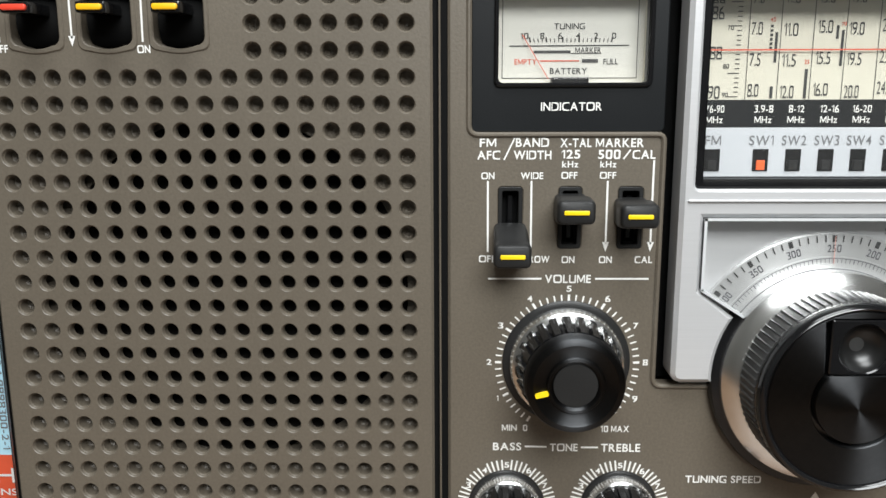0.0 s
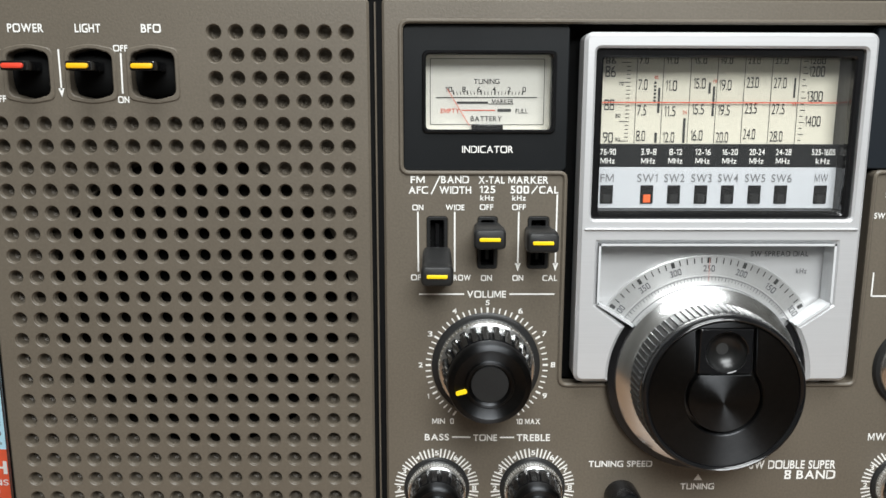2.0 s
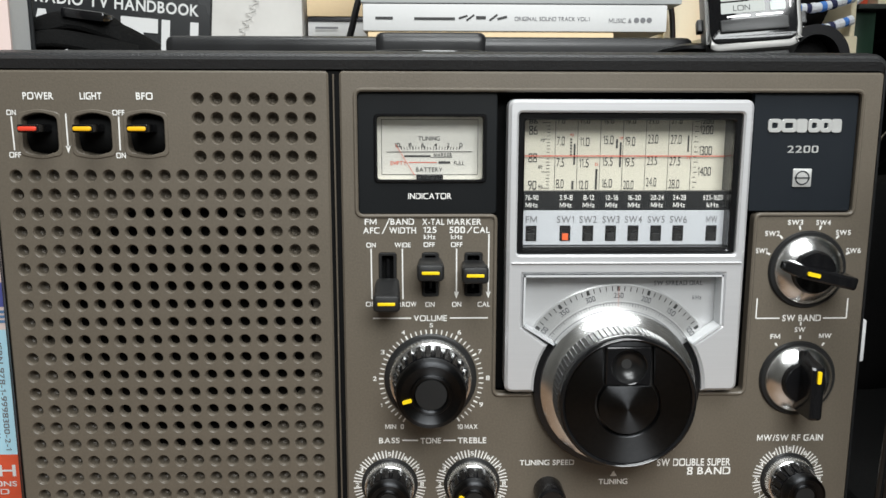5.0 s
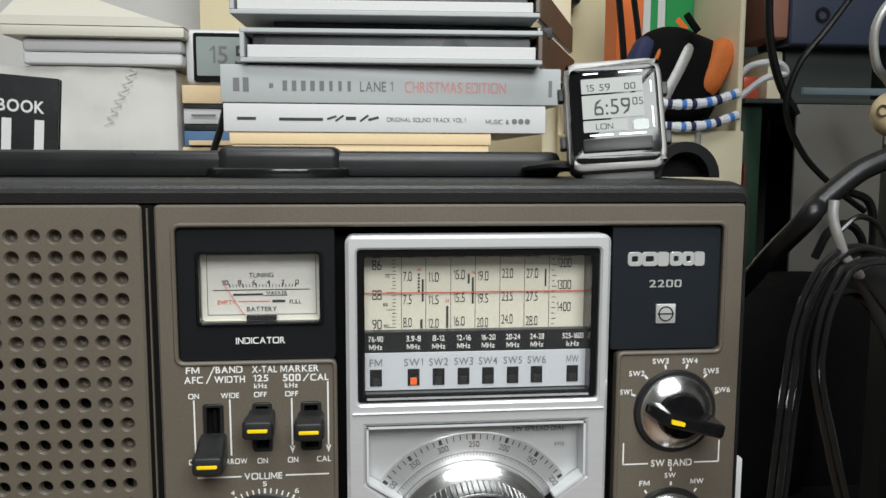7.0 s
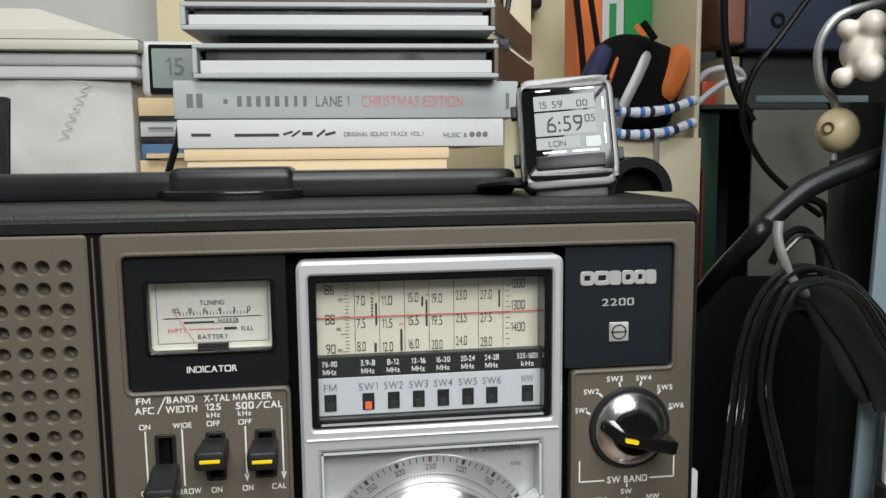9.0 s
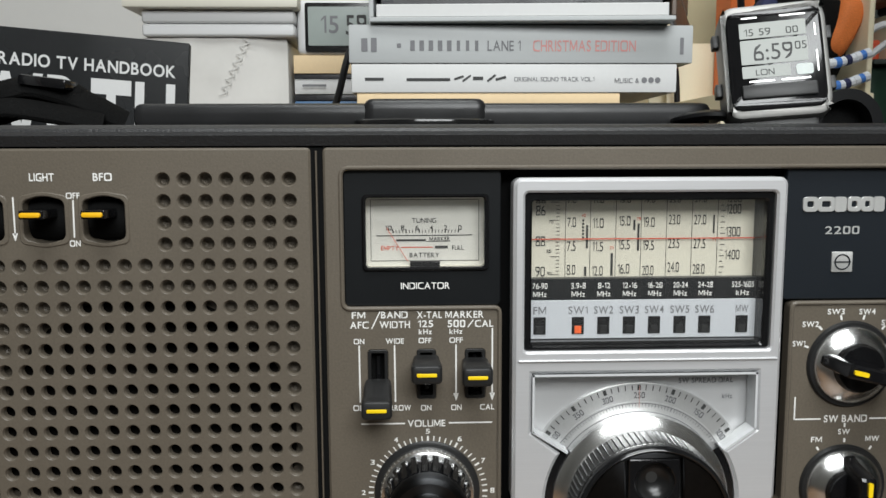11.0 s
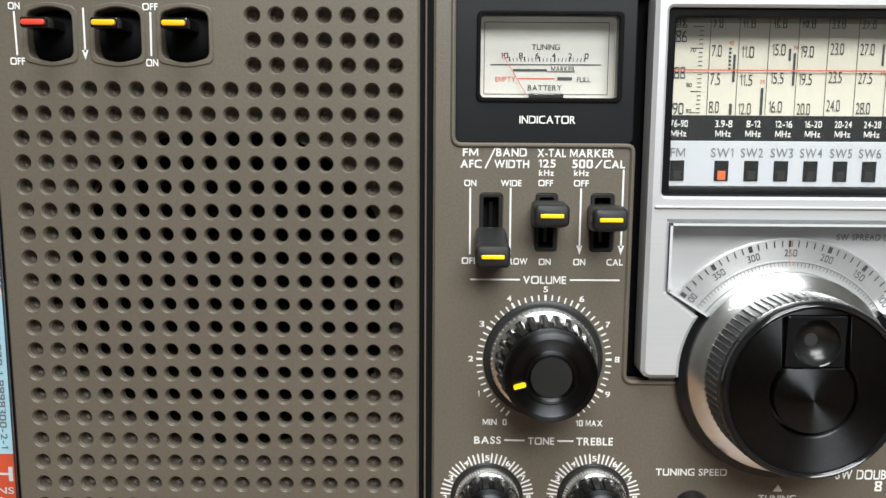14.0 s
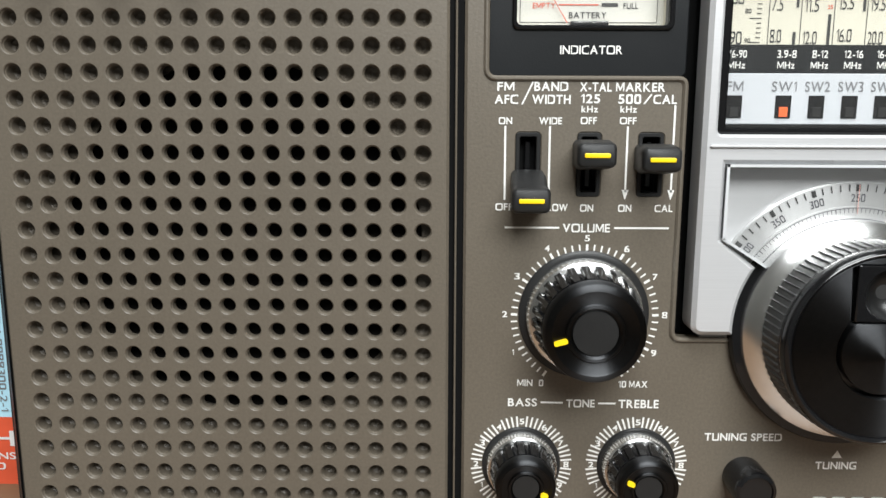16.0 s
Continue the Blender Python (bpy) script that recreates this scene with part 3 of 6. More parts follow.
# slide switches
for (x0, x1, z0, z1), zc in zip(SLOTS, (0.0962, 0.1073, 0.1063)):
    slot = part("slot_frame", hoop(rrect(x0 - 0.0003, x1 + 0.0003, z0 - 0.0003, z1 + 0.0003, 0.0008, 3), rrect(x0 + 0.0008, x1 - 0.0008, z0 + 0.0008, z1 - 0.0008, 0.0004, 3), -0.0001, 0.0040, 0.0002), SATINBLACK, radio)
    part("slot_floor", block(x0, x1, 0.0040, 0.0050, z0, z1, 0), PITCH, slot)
    xc = (x0 + x1) / 2
    part("contact", block(xc - 0.0006, xc + 0.0008, 0.0025, 0.0042, z0 + 0.002, z1 - 0.002, 0.0002, 1), GLOSSBLACK, slot)
    up = 0.0068 if zc < 0.1 else 0.0034
    bm = bmesh.new()
    rings = []
    for y, hw, lo, hi, rr in ((-0.0003, 0.0042, zc - 0.0038, zc + up, 0.0014), (-0.0035, 0.0044, zc - 0.0040, zc + up - 0.0006, 0.0015), (-0.0075, 0.0046, zc - 0.0036, zc + 0.0036, 0.0015), (-0.0104, 0.0048, zc - 0.0031, zc + 0.0031, 0.0014), (-0.0114, 0.0047, zc - 0.0030, zc + 0.0030, 0.0014), (-0.0120, 0.0044, zc - 0.0027, zc + 0.0027, 0.0012), (-0.0122, 0.0041, zc - 0.0024, zc + 0.0024, 0.0010)):
        rings.append(at_y(rrect(xc - hw, xc + hw, lo, hi, rr, 5), y))
    loft(bm, rings, True, True)
    cap = part("slide_cap", bm, SATINBLACK, slot, "black switch cap with yellow line")
    cap.parent, cap.name = radio, "slide_cap"
    cap.matrix_parent_inverse = Matrix.Translation(radio.location).inverted()
    part("cap_line", prism(rrect(xc - 0.0031, xc + 0.0031, zc - 0.00055, zc + 0.00055, 0.0003, 3), -0.0125, -0.0120, 0.0001), YELLOW, cap)

MM = 0.001
for s, x0, x1, z0, z1 in (
        ("FM", 10.2, 14.5, 122.8, 124.9), ("AFC", 9.6, 15.5, 119.6, 121.8), ("BAND", 19.5, 28.0, 122.8, 125.0), ("WIDTH", 19.0, 28.7, 119.6, 121.8),
        ("X-TAL", 30.9, 38.9, 122.7, 124.9), ("125", 31.3, 36.1, 119.8, 122.0), ("kHz", 31.5, 35.7, 117.5, 119.1), ("MARKER", 40.0, 52.3, 122.7, 124.9),
        ("500", 40.7, 46.4, 119.7, 122.0), ("CAL", 49.5, 55.4, 119.7, 121.9), ("kHz", 41.3, 45.5, 117.5, 119.1), ("ON", 10.7, 14.1, 114.5, 116.2),
        ("WIDE", 20.9, 26.7, 114.5, 116.2), ("OFF", 31.4, 35.5, 114.6, 116.3), ("OFF", 41.3, 45.5, 114.6, 116.3), ("OFF", 10.2, 14.6, 92.5, 94.3),
        ("NARROW", 18.9, 28.8, 92.4, 94.2), ("ON", 32.0, 35.4, 92.3, 94.1), ("ON", 41.8, 45.2, 92.3, 94.1), ("CAL", 51.2, 55.8, 92.3, 94.1),
        ("VOLUME", 27.7, 39.9, 86.9, 89.1), ("MIN", 16.8, 20.9, 45.0, 46.8), ("0", 22.6, 23.8, 45.0, 46.8), ("10", 43.9, 46.0, 44.8, 46.6),
        ("MAX", 46.8, 51.7, 44.8, 46.6), ("BASS", 14.4, 22.2, 39.3, 41.5), ("TONE", 30.1, 37.8, 39.1, 41.3), ("TREBLE", 44.2, 55.0, 39.0, 41.3),
        ("TUNING SPEED", 67.9, 88.8, 29.9, 32.0), ("TUNING", 98.5, 109.6, 21.9, 24.0), ("SW1", 153.4, 157.5, 112.0, 113.8), ("SW2", 156.3, 161.7, 118.4, 120.2),
        ("SW3", 164.4, 170.0, 122.5, 124.3), ("SW4", 174.9, 180.3, 122.4, 124.2), ("SW5", 182.5, 188.0, 118.7, 120.5), ("SW6", 186.9, 192.3, 112.0, 113.8),
        ("SW BAND", 165.1, 179.6, 86.2, 88.6), ("SW", 170.1, 174.1, 82.0, 83.8), ("FM", 161.1, 164.8, 79.4, 81.2), ("MW", 179.5, 184.2, 79.5, 81.3),
        ("MW/SW RF GAIN", 158.9, 184.4, 38.9, 41.4), ("SW DOUBLE SUPER", 120.8, 149.2, 29.1, 32.0), ("8 BAND", 132.6, 149.4, 25.5, 28.5)):
    words(s, x0 * MM, x1 * MM, z0 * MM, z1 * MM, INK, WHITEINK, control)
strokes([((16.5 * MM, 119.4 * MM), (19.2 * MM, 125.0 * MM), 0.0004), ((47.2 * MM, 119.6 * MM), (49.0 * MM, 122.0 * MM), 0.0004),
         ((12.4 * MM, 114 * MM), (12.5 * MM, 95.2 * MM), 0.0005), ((23.7 * MM, 114 * MM), (23.8 * MM, 95.2 * MM), 0.0005),
         ((12.7 * MM, 88.0 * MM), (26.8 * MM, 88.0 * MM), 0.0005), ((41.0 * MM, 88.0 * MM), (55.1 * MM, 88.0 * MM), 0.0005),
         ((23.2 * MM, 40.4 * MM), (29.2 * MM, 40.3 * MM), 0.0005), ((38.7 * MM, 40.2 * MM), (43.4 * MM, 40.2 * MM), 0.0005),
         ((155.1 * MM, 94.9 * MM), (155.1 * MM, 87.2 * MM), 0.0005), ((155.1 * MM, 87.3 * MM), (164.0 * MM, 87.3 * MM), 0.0005),
         ((189.2 * MM, 94.9 * MM), (189.2 * MM, 87.2 * MM), 0.0005), ((189.2 * MM, 87.3 * MM), (180.4 * MM, 87.3 * MM), 0.0005),
         ((172.2 * MM, 85.9 * MM), (172.2 * MM, 84.4 * MM), 0.0006)], INK, WHITEINK, control)
arrow(0.0434, 0.1140, 0.0953, INK, WHITEINK, control, 0.0005)
arrow(0.0551, 0.1193, 0.0953, INK, WHITEINK, control, 0.0005)
tri = bmesh.new()
tri.faces.new([tri.verts.new(p) for p in ((0.1027, INK, 0.0251), (0.1055, INK, 0.0251), (0.1041, INK, 0.0273))])
part("printed_arrow", tri, WHITEINK, control, smooth=False)


def dial_ticks(cx, cz, r0, r1, a0, a1, n, w, long_every=0, long_w=0.0, skip=(), extra=0.0):
    segs = []
    for k in range(n + 1):
        if k in skip:
            continue
        a = radians(a0 + (a1 - a0) * k / n)
        big = long_every and k % long_every == 0
        ra, rb = r0, r1 + (extra if big else 0)
        segs.append(((cx + ra * math.cos(a), cz + ra * math.sin(a)), (cx + rb * math.cos(a), cz + rb * math.sin(a)), long_w if big else w))
    strokes(segs, INK, WHITEINK, control, "tick_scale")


def dial_number(s, cx, cz, r, a, h, turn=0.0):
    x, z = cx + r * math.cos(radians(a)), cz + r * math.sin(radians(a))
    w = h * (0.30 if s == "1" else 0.85) * len(s)
    words(s, x - w / 2, x + w / 2, z - h / 2, z + h / 2, INK, WHITEINK, control, turn=turn)


VX, VZ = 0.0342, 0.0642
dial_ticks(VX, VZ, 0.0178, 0.0195, 237, -57, 50, 0.00042, 5, 0.00065)
for k in range(1, 10):
    dial_number(str(k), VX, VZ, 0.0211, 237 - 29.4 * k, 0.0016)

FLUTES = 36


def fluted(depth, n, rows):
    return lambda a, j, r: r - (depth if j in rows and (a * n / (2 * math.pi)) % 1 > 0.62 else 0.0)


def turned_knob(cx, cz, s, tip_y, mark_angle, mark_r0, mark_r1, n):
    """A black knob with a fluted flank, a bright ring at its foot and a yellow mark; s: its size against the volume knob."""
    yf, ym = tip_y, tip_y * 0.72
    k = part("knob", lathe(cx, cz, [(0.0130 * s, -0.0036), (0.0142 * s, -0.0044), (0.0139 * s, -0.0062), (0.0127 * s, ym), (0.0113 * s, ym - 0.0002)], n * 8, fluted(0.0011 * s, n, (1, 2, 3))), GLOSSBLACK, radio, "black fluted knob with chrome ring", angle=50)
    # black skirt, widened to stand for the shade round the chrome ring
    part("skirt", lathe(cx, cz, [(0.0172 * s, 0.0001), (0.0172 * s, -0.0003), (0.0166 * s, -0.0007), (0.0150 * s, -0.0008)], 72), SATINBLACK, k)
    part("chrome_ring", lathe(cx, cz, [(0.0153 * s, -0.0004), (0.0153 * s, -0.0022), (0.0151 * s, -0.0032), (0.0148 * s, -0.0040), (0.0140 * s, -0.0044), (0.0100 * s, -0.0044)], 96), CHROME, k)
    cap = part("knob_cap", lathe(cx, cz, [(0.0112 * s, ym), (0.0124 * s, ym - 0.0003), (0.0126 * s, ym - 0.0010), (0.0125 * s, yf * 0.93), (0.0122 * s, yf * 0.965), (0.0113 * s, yf * 0.995), (0.0106 * s, yf), (0.0102 * s, yf + 0.0003), (0.0074 * s, yf + 0.0007), (0.0071 * s, yf + 0.0002), (0.0064 * s, yf + 0.0002), (0.0058 * s, yf + 0.0009), (0.0054 * s, yf + 0.0012), (0.0001, yf + 0.0012)], 84), TURNEDBLACK, k)
    part("cap_centre", lathe(cx, cz, [(0.0057 * s, yf + 0.0013), (0.0055 * s, yf + 0.0006), (0.0001, yf + 0.0006)], 48), SATINBLACK, k)
    a = radians(mark_angle)
    bm = bmesh.new()
    mid, half = (mark_r0 + mark_r1) / 2, (mark_r1 - mark_r0) / 2
    loop = rrect(-half, half, -0.0006, 0.0006, 0.0004, 3)
    loop = [(cx + (mid + u) * math.cos(a) - v * math.sin(a), cz + (mid + u) * math.sin(a) + v * math.cos(a)) for u, v in loop]
    prism(loop, yf - 0.0003, yf + 0.0006, 0.0, bm)
    part("pointer_mark", bm, YELLOW, k)
    return k


turned_knob(VX - 0.0003, VZ + 0.0006, 1.0, -0.0188, 194, 0.0070, 0.0104, 24)
for cx, cz, ang in ((0.0183, 0.0226, -20), (0.0497, 0.0226, 160), (0.1720, 0.0232, 200)):
    dial_ticks(cx, cz, 0.0108, 0.0138, 240, -60, 50, 0.00048, 0, 0.0, skip=tuple(range(0, 51, 5)))
    for k in range(1, 10):
        dial_number(str(k), cx, cz, 0.0123, 240 - 30 * k, 0.0016)
    turned_knob(cx, cz, 0.62, -0.0150, ang, 0.0040, 0.0060, 16)


def wing_knob(cx, cz, turn):
    """A pointer knob: chrome dished ring, black hub and a grip bar across it."""
    k = part("pointer_knob", lathe(cx, cz, [(0.0145, 0.0001), (0.0145, -0.0004), (0.0139, -0.0012), (0.0124, -0.0012)], 72), SATINBLACK, radio, "black grip-bar knob on a brushed ring")
    part("brushed_ring", lathe(cx, cz, [(0.0127, -0.0008), (0.0127, -0.0016), (0.0123, -0.0024), (0.0088, -0.0046), (0.0060, -0.0048)], 72), CHROME, k)
    part("hub", lathe(cx, cz, [(0.0080, -0.0040), (0.0080, -0.0060), (0.0074, -0.0072), (0.0001, -0.0074)], 56), GLOSSBLACK, k)
    bm = bmesh.new()
    rings = []
    for u, w, yf, yb in ((-0.0118, 0.0012, -0.0052, -0.0035), (-0.0105, 0.0020, -0.0070, -0.0030), (-0.0088, 0.0024, -0.0150, -0.0045), (-0.0080, 0.0025, -0.0158, -0.0045), (0.0098, 0.0025, -0.0165, -0.0035), (0.0106, 0.0022, -0.0160, -0.0040)):
        rings.append([(u, w, yb), (u, w * 1.05, yb * 0.6 + yf * 0.4), (u, w * 0.9, yf + 0.0005), (u, w * 0.6, yf), (u, -w * 0.6, yf), (u, -w * 0.9, yf + 0.0005), (u, -w * 1.05, yb * 0.6 + yf * 0.4), (u, -w, yb)])
    co, si = math.cos(turn), math.sin(turn)
    place = lambda u, w, y: (cx + u * co - w * si, y, cz + u * si + w * co)
    loft(bm, [[place(u, w, y) for u, w, y in ring] for ring in rings], True, True)
    bar = part("grip_bar", bm, GLOSSBLACK, k)
    loop = rrect(-0.0078, -0.0032, -0.0007, 0.0007, 0.0004, 3)
    loop = [(cx + u * co - v * si, cz + u * si + v * co) for u, v in loop]
    part("pointer_mark", prism(loop, -0.0166, -0.0158), YELLOW, bar)


wing_knob(0.1728, 0.1058, radians(-13))
wing_knob(0.1724, 0.0640, radians(-91))
dial_ticks(0.1728, 0.1058, 0.0152, 0.0168, 158, 22, 5, 0.0007)
dial_ticks(0.1724, 0.0640, 0.0152, 0.0166, 124, 56, 2, 0.0007)
btn = part("push_button", lathe(0.0790, 0.0196, [(0.0056, 0.0), (0.0056, -0.0088), (0.0053, -0.0098), (0.0044, -0.0102), (0.0042, -0.0096), (0.0001, -0.0096)], 48), GLOSSBLACK, radio, "round black push button")

# maker's name as plain raised bars
for k in range(6):
    part("badge_shape", prism(rrect(0.0986 + 0.00526 * k, 0.1024 + 0.00526 * k, 0.0096, 0.0136, 0.0006, 3), -0.0005, 0.0002), LOGO, control)

# tuning meter
meter = part("meter_plate", plate(rrect(0.0080, 0.0578, 0.1264, 0.1699, 0.0015, 4), [rrect(0.0149, 0.0527, 0.1388, 0.1611, 0.0012, 4)], 0.0016, 0.0046, 0.0003, 0.0002), METERBLACK, radio, "black tuning meter plate with cream scale")
part("meter_frame", hoop(rrect(0.0138, 0.0541, 0.1378, 0.1622, 0.0016, 4), rrect(0.0149, 0.0528, 0.1389, 0.1611, 0.0012, 4), 0.0006, 0.0030, 0.0004), GLOSSBLACK, meter)
part("meter_face", block(0.0138, 0.0540, 0.0078, 0.0085, 0.1378, 0.1622, 0), METERFACE, meter)
part("meter_side", hoop(rrect(0.0140, 0.0537, 0.1380, 0.1620, 0.0016, 4), rrect(0.0146, 0.0531, 0.1386, 0.1614, 0.0014, 4), 0.0030, 0.0078), CREAMFACE, meter)
FY = 0.00765
for s, x0, x1, z0, z1, mt in (("TUNING", 29.6, 37.5, 152.6, 154.1, BLACKINK), ("BATTERY", 28.7, 38.4, 141.3, 142.8, BLACKINK), ("MARKER", 35.2, 41.9, 146.6, 148.0, BLACKINK), ("FULL", 42.6, 46.4, 143.7, 145.1, BLACKINK), ("EMPTY", 19.4, 25.2, 143.7, 145.1, REDINK)):
    words(s, x0 * MM, x1 * MM, z0 * MM, z1 * MM, FY, mt, meter, bold=0.012)
for k, s in enumerate(("10", "8", "6", "4", "2", "0")):
    x = 21.9 * MM + k * 4.65 * MM
    words(s, x - 0.0006 * len(s) * 0.9, x + 0.0006 * len(s) * 0.9, 0.1502, 0.1517, FY, BLACKINK, meter, bold=0.012)
segs = [((18.0 * MM, 148.4 * MM), (49.2 * MM, 148.5 * MM), 0.0003), ((24.4 * MM, 146.9 * MM), (34.0 * MM, 146.9 * MM), 0.0007), ((34.0 * MM, 146.5 * MM), (42.0 * MM, 146.5 * MM), 0.0002), ((37.0 * MM, 144.6 * MM), (41.2 * MM, 144.6 * MM), 0.0009)]
segs += [((23.5 * MM + k * 1.05 * MM, 149.3 * MM), (23.5 * MM + k * 1.05 * MM + (k - 10) * 0.00003, (150.3 if k % 4 else 150.6) * MM), 0.00022 if k % 4 else 0.0004) for k in range(21)]
fx0, fx1, fz0, fz1 = 16.2 * MM, 51.3 * MM, 140.2 * MM, 160.1 * MM
segs += [((fx0, fz0), (fx1, fz0), 0.0002), ((fx0, fz1), (fx1, fz1), 0.0002), ((fx0, fz0), (fx0, fz1), 0.0002), ((fx1, fz0), (fx1, fz1), 0.0002)]
strokes(segs, FY, BLACKINK, meter, "meter_scale")
strokes([((26.0 * MM, 144.6 * MM), (36.3 * MM, 144.6 * MM), 0.0003)], FY, REDINK, meter, "meter_scale")
needle = bmesh.new()
loft(needle, [[(21.3 * MM + d, 0.0066, 151.2 * MM), (28.2 * MM + d, 0.0066, 140.0 * MM)] for d in (-0.00013, 0.00013)], closed=False)
part("needle", needle, REDINK, meter, "thin red needle", smooth=False)
part("needle_pivot", block(0.0288, 0.0386, 0.0050, 0.0076, 0.1385, 0.1404, 0.0005), GLOSSBLACK, meter)
part("meter_glass", block(0.0146, 0.0531, 0.0018, 0.0024, 0.1386, 0.1614, 0), GLASS, meter, "clear meter window").visible_shadow = False
words("INDICATOR", 0.0259, 0.0415, 0.1319, 0.1340, 0.0014, WHITEINK, meter, bold=0.012)

# badge plate
badge = part("badge_plate", plate(rrect(0.1500, 0.1877, 0.1272, 0.1698, 0.0010, 3), [], 0.0016, 0.0046, 0.0003), NAVY, radio, "dark slate badge plate with silver badge")
words("2200", 0.1629, 0.1742, 0.1486, 0.1511, 0.0014, LOGO, badge, bold=0.012)
xs = [155.1, 159.9, 165.4, 169.6, 174.0, 178.2, 182.1]
for k, (a, b) in enumerate(zip(xs, xs[1:])):
    o = rrect(a * MM, (b + 0.2) * MM, 0.1558, 0.1606, 0.0013, 4)
    i = rrect((a + 1.4) * MM, (b - 1.3) * MM, 0.1573, 0.1592, 0.0004, 4)
    part("badge_shape", hoop(o, i, 0.0010, 0.0017, 0.0001) if k in (0, 1, 3, 4) else prism(rrect(a * MM, (b - 0.3) * MM, 0.1558, 0.1606, 0.0009, 4), 0.0010, 0.0017), LOGO, badge)
square = part("badge_square", prism(rrect(0.1655, 0.1723, 0.1362, 0.1428, 0.0003, 3), 0.0010, 0.0017, 0.0001), LOGO, badge)
part("badge_ring", hoop(circle(0.1689, 0.1395, 0.0026, 40), circle(0.1689, 0.1395, 0.0022, 40), 0.0008, 0.0012), NAVY, square)
part("badge_bar", block(0.1661, 0.1717, 0.0008, 0.0012, 0.1393, 0.1397, 0.0), NAVY, square)

# silver dial unit
TX, TZ, TR = 0.1034, 0.0617, 0.0314


def silver_outline():
    a0 = math.asin((0.0606 - TZ) / TR)
    ar = math.atan2(0.0784 - TZ, math.sqrt(TR ** 2 - (0.0784 - TZ) ** 2))
    right = [(TX + TR * math.cos(a0 + (ar - a0) * k / 8), TZ + TR * math.sin(a0 + (ar - a0) * k / 8)) for k in range(9)]
    left = [(2 * TX - x, z) for x, z in reversed(right)]
    body = rrect(0.0612, 0.1477, 0.0606, 0.1672, 0.0026, 5)
    top = body[:12]
    bl, br = body[12:18], body[18:]
    win = [(0.1404, 0.0858), (0.1402, 0.1049), (0.0675, 0.1049), (0.0675, 0.0858)]
    return top + bl + left[::-1][::-1][-1:0:-1][::-1][::-1] + [], right, left, win, bl, br, top


_, right, left, win, bl, br, top = silver_outline()
OUT = top + bl + list(reversed(left)) + [(0.0675, 0.0858), (0.0675, 0.1049), (0.1402, 0.1049), (0.1404, 0.0858)] + list(reversed(right)) + br
DW = rrect(0.0648, 0.1442, 0.1122, 0.1627, 0.0012, 4)
bezel = part("silver_bezel", plate(OUT, [DW], -0.0045, 0.0040, 0.0011, 0.0007), SILVER, radio, "brushed silver dial bezel")
part("bezel_rib", block(0.0630, 0.1462, -0.0052, -0.0044, 0.1090, 0.1096, 0.0002, 1), SILVER, bezel)
part("dial_frame", hoop(DW, rrect(0.0672, 0.1418, 0.1138, 0.1601, 0.0008, 4), -0.0030, 0.0040, 0.0006, yin=0.0072), GLOSSBLACK, bezel)
dial = part("dial_card", block(0.0660, 0.1425, 0.0066, 0.0074, 0.1345, 0.1606, 0), CREAMFACE, bezel, "cream frequency dial card with black figures")
DY = 0.00645
LX = [79.5, 87.65, 96.05, 104.35, 112.75, 121.15, 129.65]
segs = [((x * MM, 134.6 * MM), (x * MM, 160.4 * MM), 0.00018) for x in LX]
segs += [((77.6 * MM, (135.3 + 1.19 * k) * MM), (((75.6 if k % 5 == 0 else 76.4) if k % 5 else 74.6) * MM, (135.3 + 1.19 * k) * MM), 0.00022) for k in range(22)]
segs += [((130.6 * MM, (135.6 + 1.85 * k) * MM), ((132.2 if k % 2 else 131.6) * MM, (135.6 + 1.85 * k) * MM), 0.00025) for k in range(14)]
segs += [((86.6 * MM, 143.9 * MM), (86.6 * MM, 151.5 * MM), 0.0007), ((86.2 * MM, 134.8 * MM), (86.2 * MM, 137.9 * MM), 0.0008), ((94.9 * MM, 134.8 * MM), (94.9 * MM, 142.3 * MM), 0.0008), ((102.1 * MM, 149.8 * MM), (102.1 * MM, 153.2 * MM), 0.0007), ((103.5 * MM, 143.0 * MM), (103.5 * MM, 152.0 * MM), 0.0007), ((128.4 * MM, 148.6 * MM), (128.4 * MM, 154.6 * MM), 0.0006)]
segs += [((85.3 * MM, (147.2 + 1.1 * k) * MM), (85.3 * MM, (147.9 + 1.1 * k) * MM), 0.0007) for k in range(6)]
strokes(segs, DY, BLACKINK, dial, "dial_scale")
strokes([((66.5 * MM, 147.1 * MM), (142.2 * MM, 147.1 * MM), 0.0004)], 0.0056, REDINK, dial, "red_cursor")
COLS = [(69.8, 72.9, (("86", 154.8), ("88", 144.8), ("90", 134.8))), (80.1, 82.9, (("7.0", 150.9), ("7.5", 143.1), ("8.0", 135.3))), (88.4, 92.0, (("11.0", 150.6), ("11.5", 142.9), ("12.0", 134.9))), (97.0, 100.8, (("15.0", 151.3), ("15.5", 143.5), ("16.0", 135.5))), (105.0, 108.8, (("19.0", 150.8), ("19.5", 143.2), ("20.0", 134.9))), (113.4, 117.2, (("23.0", 151.6), ("23.5", 143.8), ("24.0", 135.9))), (121.8, 125.8, (("27.0", 151.5), ("27.5", 143.6), ("28.0", 135.2))), (132.4, 137.3, (("1200", 155.0), ("1300", 147.5), ("1400", 139.9)))]
for x0, x1, rows in COLS:
    for s, z in rows:
        words(s, x0 * MM, x1 * MM, z * MM, (z + 3.2) * MM, DY, BLACKINK, dial, "dial_figure", bold=0.0, gap=0.07)
    words(rows[0][0], x0 * MM, x1 * MM, 0.1588, 0.1603, DY, BLACKINK, dial, "dial_figure", bold=0.012)
